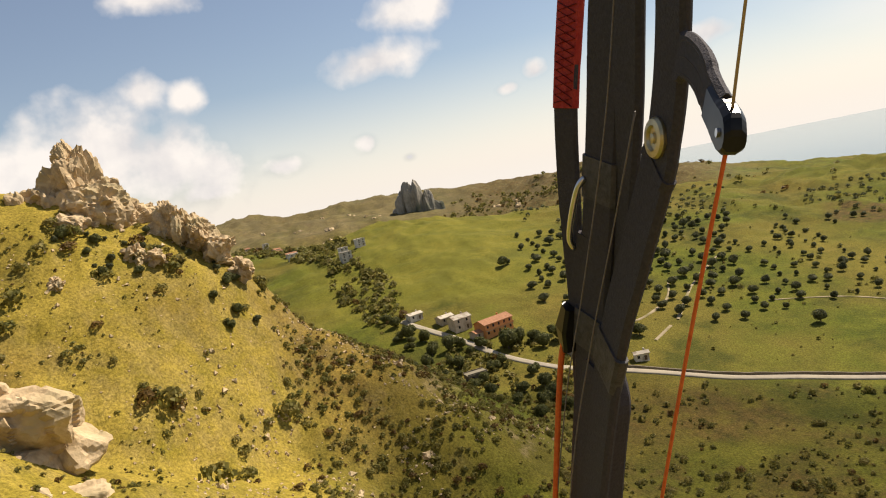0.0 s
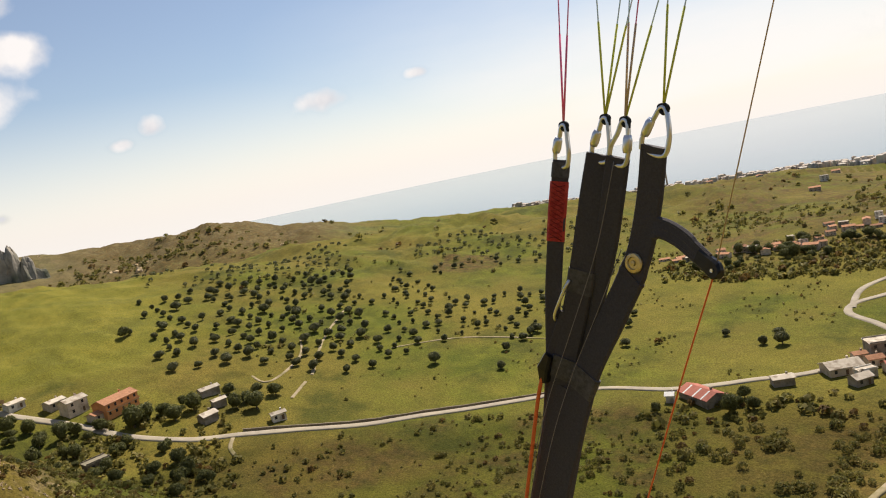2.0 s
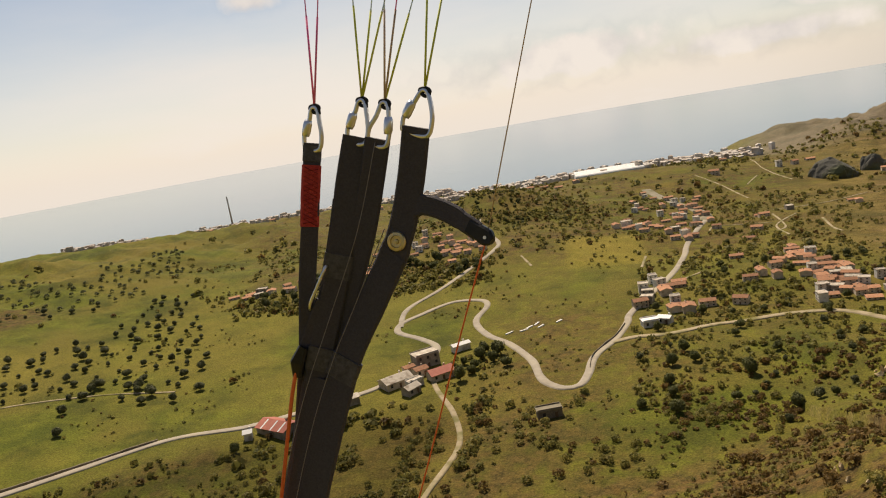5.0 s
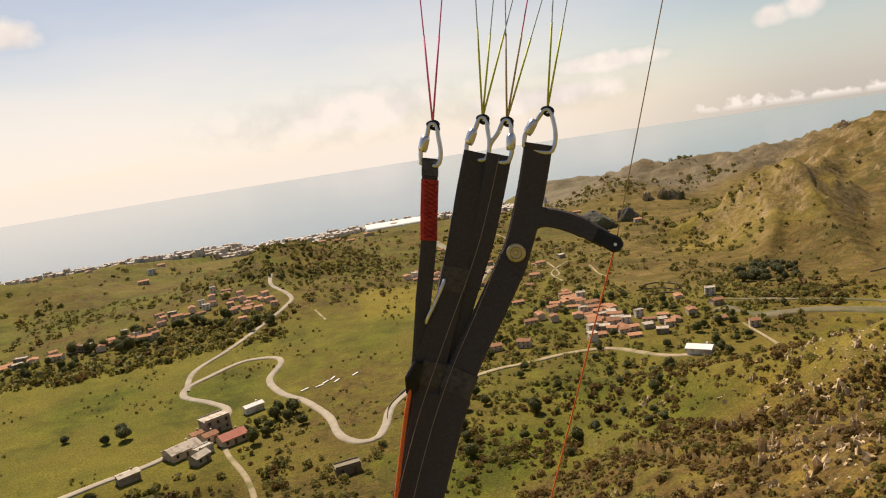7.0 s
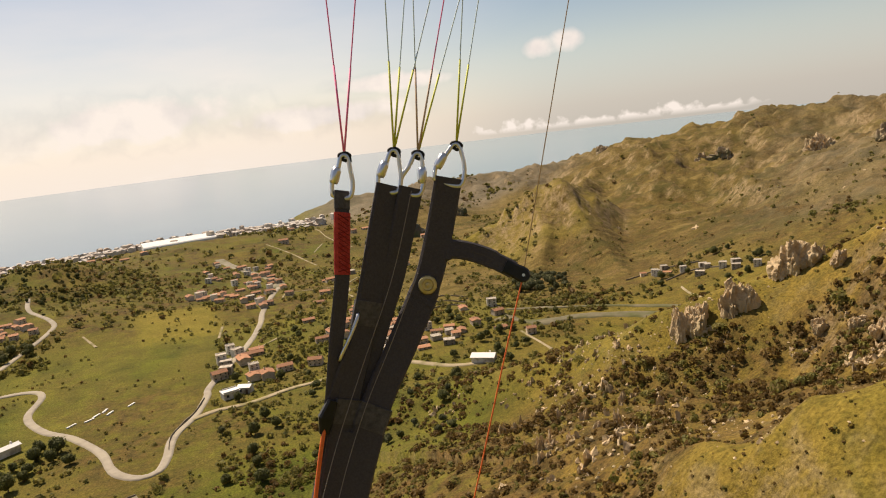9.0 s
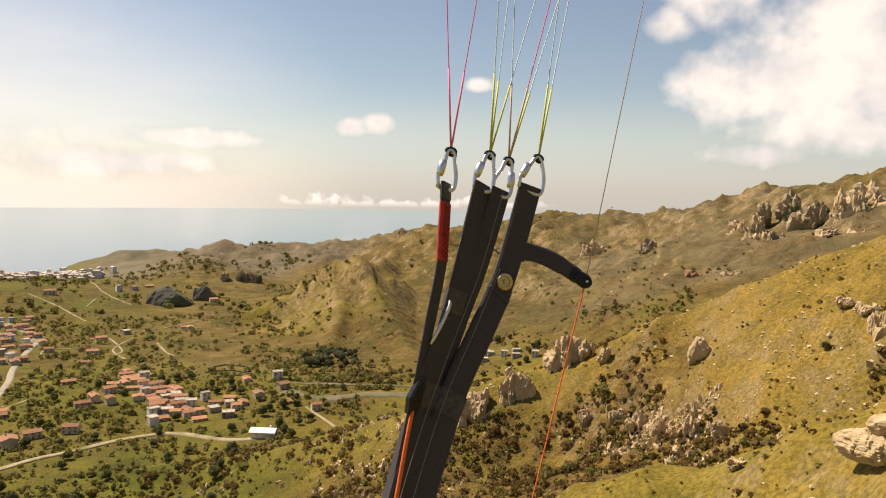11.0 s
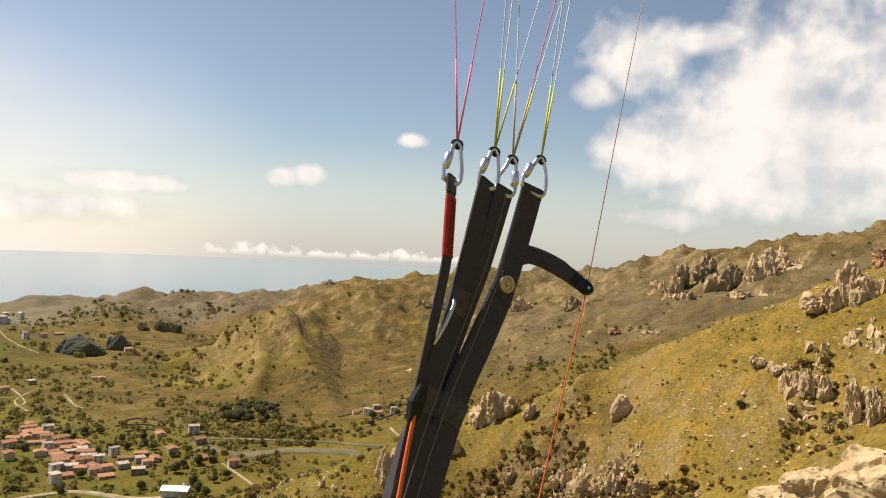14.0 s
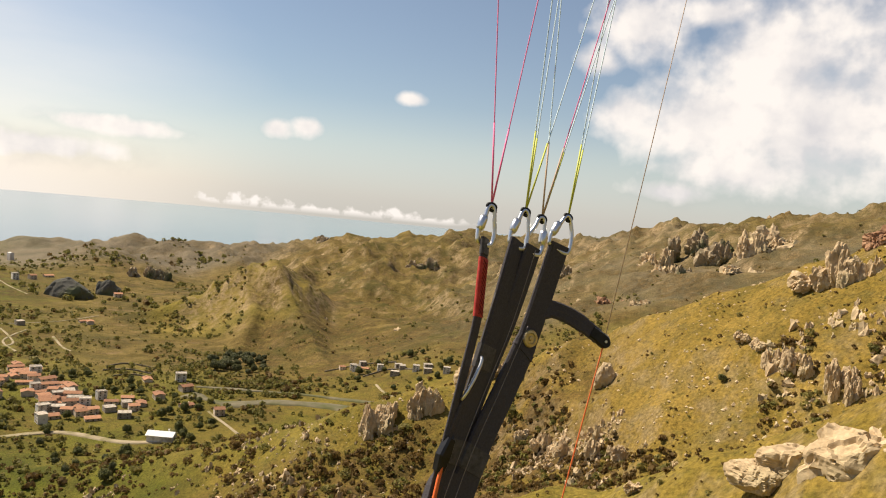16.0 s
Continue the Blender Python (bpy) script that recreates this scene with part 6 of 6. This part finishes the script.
for k in range(54):
    az = rnd.uniform(-33, -14)
    r = 470 + 45 * rnd.random() + (14 - abs(az + 22)) * 2.2
    plant(rnd.choice(darks), az, r, 0.55 + 0.4 * rnd.random(), "wood below the hilltop village")
for k in range(60):
    az, r = rnd.gauss(-11.8, 2.3), rnd.gauss(672, 32)
    plant(rnd.choice(darks), az, r, 0.26 + 0.26 * rnd.random(), "wood on the knoll")
for k in range(120):
    az, r = rnd.choice(((11.5, 395), (12.5, 405), (10.2, 425), (11.0, 378), (14.0, 372), (15.5, 385), (18.0, 400), (9.0, 430), (5.5, 365), (20.5, 375), (1.0, 385), (13.0, 420), (6.0, 440), (33.5, 455), (37.0, 436), (40.0, 425)))
    az, r = az + rnd.gauss(0, 1.6), r + rnd.gauss(0, 20)
    if all(math.hypot(polar(az, r)[0] - p, polar(az, r)[1] - q) > 6.5 for p, q in BUILT):
        plant(rnd.choice(darks[:2]), az, r, 0.4 + 0.35 * rnd.random(), "trees in the valley gardens")
for k in range(56):
    az, r = rnd.uniform(-3, 17), rnd.uniform(232, 372)
    x, y = polar(az, r)
    if all(math.hypot(x - p, y - q) > 7.5 for p, q in BUILT) and all(np.min(np.hypot(c[:, 0] - x, c[:, 1] - y)) > 5.5 for c in PATHS):
        plant(rnd.choice(darks[:2] + olives[:2]), az, r, 0.4 + 0.4 * rnd.random(), "trees in the valley orchards")
for k in range(36):
    az, r = rnd.uniform(22.0, 26), rnd.uniform(455, 520)
    plant(rnd.choice(olives), az, r, 0.9 + 0.5 * rnd.random(), "olive trees at the mountain's foot")


def scrub_land():
    """All the bushes of the valley and the slopes, in one piece."""
    g = np.random.default_rng(31)
    protos = [leaf_cloud(g, 20, (1.0, 1.0, 0.72), 0.40, 4) for _ in range(14)]
    leafy = [leaf_cloud(g, 110, (1.0, 1.0, 0.72), 0.17, 7) for _ in range(8)]
    quads, dry_quads = [], []
    solid = [c[::2] for c in PATHS] + [np.array(BUILT)]

    def strew(n, az0, az1, r0, r1, size, thin, seed, gap=26.0, mask=None, dry=0.10):
        az, r = g.uniform(az0, az1, n), np.sqrt(g.uniform(r0 * r0, r1 * r1, n))
        x, y = r * np.sin(np.radians(az)), r * np.cos(np.radians(az))
        keep = fbm(x / gap, y / gap, 4, seed) + 0.17 * g.normal(size=n) > thin
        if mask is not None:
            keep &= mask(az, r)
        for p, c in enumerate(solid):
            if p < len(solid) - 1:
                near = (np.abs(x - c[:, 0].mean()) < np.ptp(c[:, 0]) + 20) & (np.abs(y - c[:, 1].mean()) < np.ptp(c[:, 1]) + 20) & keep
                gap_ = 2.6 + size
            else:
                near, gap_ = keep.copy(), 4.6 + size
            k = np.nonzero(near)[0]
            if len(k):
                d = np.min(np.hypot(x[k][:, None] - c[None, :, 0], y[k][:, None] - c[None, :, 1]), axis=1)
                keep[k] &= d > gap_
        x, y, r = x[keep], y[keep], r[keep]
        z = ground(x, y)
        for i in range(len(x)):
            s = size * min(1.9, 0.32 + g.gamma(1.4, 0.5))
            t = g.uniform(0, 6.28)
            c, w = math.cos(t), math.sin(t)
            q = protos[g.integers(14)] if s < 1.2 or r[i] > 260 else leafy[g.integers(8)]
            px, py = q[..., 0] * c - q[..., 1] * w, q[..., 0] * w + q[..., 1] * c
            slope_share = min(1.0, max(0.0, (math.degrees(math.atan2(x[i], y[i])) + 8) / 17)) if r[i] < 285 else 0.0
            (dry_quads if g.random() < dry + (max(dry, 0.74) - dry) * slope_share else quads).append(np.stack([x[i] + px * s, y[i] + py * s, z[i] + (q[..., 2] + 0.45) * s * g.uniform(0.8, 1.2)], -1))

    fade = lambda az, r: ~((az > 32) & (r < 119)) & (g.random(len(az)) < (az + 12) / 26) & ((r < 206) | (g.random(len(az)) < 0.18))
    off_knoll = lambda az, r: ~((az > 32) & (r < 119))
    strew(15000, -12, 50, 95, 265, 0.55, -0.05, 41, 20, fade, 0.12)
    strew(1000, -4, 46, 120, 262, 1.35, 0.02, 71, 20, fade, 0.12)
    for az0, r1 in ((42, 200), (46, 186), (50, 170), (54, 155)):
        strew(330, az0, az0 + 4, r1 - 28, r1, 0.6, -0.05, 43, 14, off_knoll, 0.7)
    strew(160, 46, 62, 154, 190, 0.4, 0.15, 74, 12, off_knoll, 0.4)
    strew(700, 63.5, 76, 128, 172, 0.65, 0.0, 65, 12, off_knoll, 0.7)
    strew(40, 44, 70, 180, 225, 0.6, 0.25, 66, 12)
    strew(1200, -33, -13, 462, 530, 1.6, -0.08, 67, 30)
    strew(120, 28, 72, 80, 118, 0.5, 0.3, 44)
    strew(4400, -24, 26, 205, 400, 1.1, 0.02, 45, 26, lambda az, r: ~((az < -3) & (r > 268) & (r < 470) & (az > -24) & ~((az > -18.5) & (az < -11.5) & (r < 335))))
    strew(3200, -2, 24, 380, 740, 1.35, -0.04, 46, 34, None, 0.12)
    strew(900, -40, -15, 150, 290, 1.5, 0.12, 47, 26)
    strew(4000, -93, -70, 110, 300, 0.8, -0.04, 48, 24, None, 0.2)
    strew(300, -116, -92, 120, 250, 2.2, 0.2, 49, 30, None, 0.15)
    strew(5200, -97, -80, 385, 900, 1.9, -0.4, 50, 40, lambda az, r: np.abs(az + 83.8 + 9 * (r - 390) / 490) < 1.9 + 0.6 * np.sin(r / 23), 0.03)
    strew(1000, -85, -69, 265, 348, 1.15, -0.15, 73, 24, None, 0.04)
    strew(1700, -74, -34, 160, 292, 0.9, 0.12, 51, 30)
    strew(1300, 17, 66, 380, 640, 0.9, 0.22, 52, 50, None, 0.1)
    strew(700, 10, 68, 600, 1150, 1.7, 0.38, 53, 70, None, 0.1)
    strew(1500, -78, -54, 800, 1350, 3.0, -0.05, 54, 90)
    strew(900, -60, -4, 560, 1000, 2.2, 0.22, 55, 60)
    strew(400, -20, 6, 640, 1000, 2.4, 0.05, 56, 60, lambda az, r: ~((az > -7) & (r > 900)))
    strew(450, -66, -34, 365, 640, 1.1, 0.10, 57, 34)
    strew(900, -13, 5, 700, 1280, 2.4, 0.05, 58, 60, lambda az, r: ~((az > -7) & (az < 1) & (r > 930) & (r < 1150)))
    strew(4200, 12, 70, 430, 1000, 0.75, 0.24, 59, 34, None, 0.15)
    strew(2400, -36, -1, 470, 700, 1.3, 0.02, 60, 30)
    strew(800, -16, -5, 630, 735, 1.3, -0.1, 72, 30)
    strew(2800, -3, 26, 235, 480, 0.9, -0.05, 61, 24, lambda az, r: ~((az < 1) & (r > 330)))
    strew(2200, 0, 24, 740, 1320, 2.3, 0.02, 68, 70, None, 0.1)
    strew(1500, 19, 52, 335, 490, 1.2, 0.02, 69, 26, None, 0.15)
    strew(700, 23, 29, 400, 440, 1.1, 0.0, 70, 16, None, 0.15)
    strew(4500, 24, 74, 85, 225, 0.22, 0.1, 62, 14, None, 0.7)
    strew(2600, -114, -84, 115, 262, 0.38, 0.05, 63, 14, None, 0.2)
    strew(2500, -60, -4, 290, 470, 0.55, 0.22, 64, 30)
    tagged(new("dry_scrub", leaf_mesh("dry_scrub", np.concatenate(dry_quads), LEAF_DRY)), "brown and straw-coloured scrub on the slopes", "scrub", kind="stuff")
    tagged(new("scrub", leaf_mesh("scrub", np.concatenate(quads), LEAF_SCRUB)), "green scrub bushes over the valley and slopes", "scrub", kind="stuff")


scrub_land()
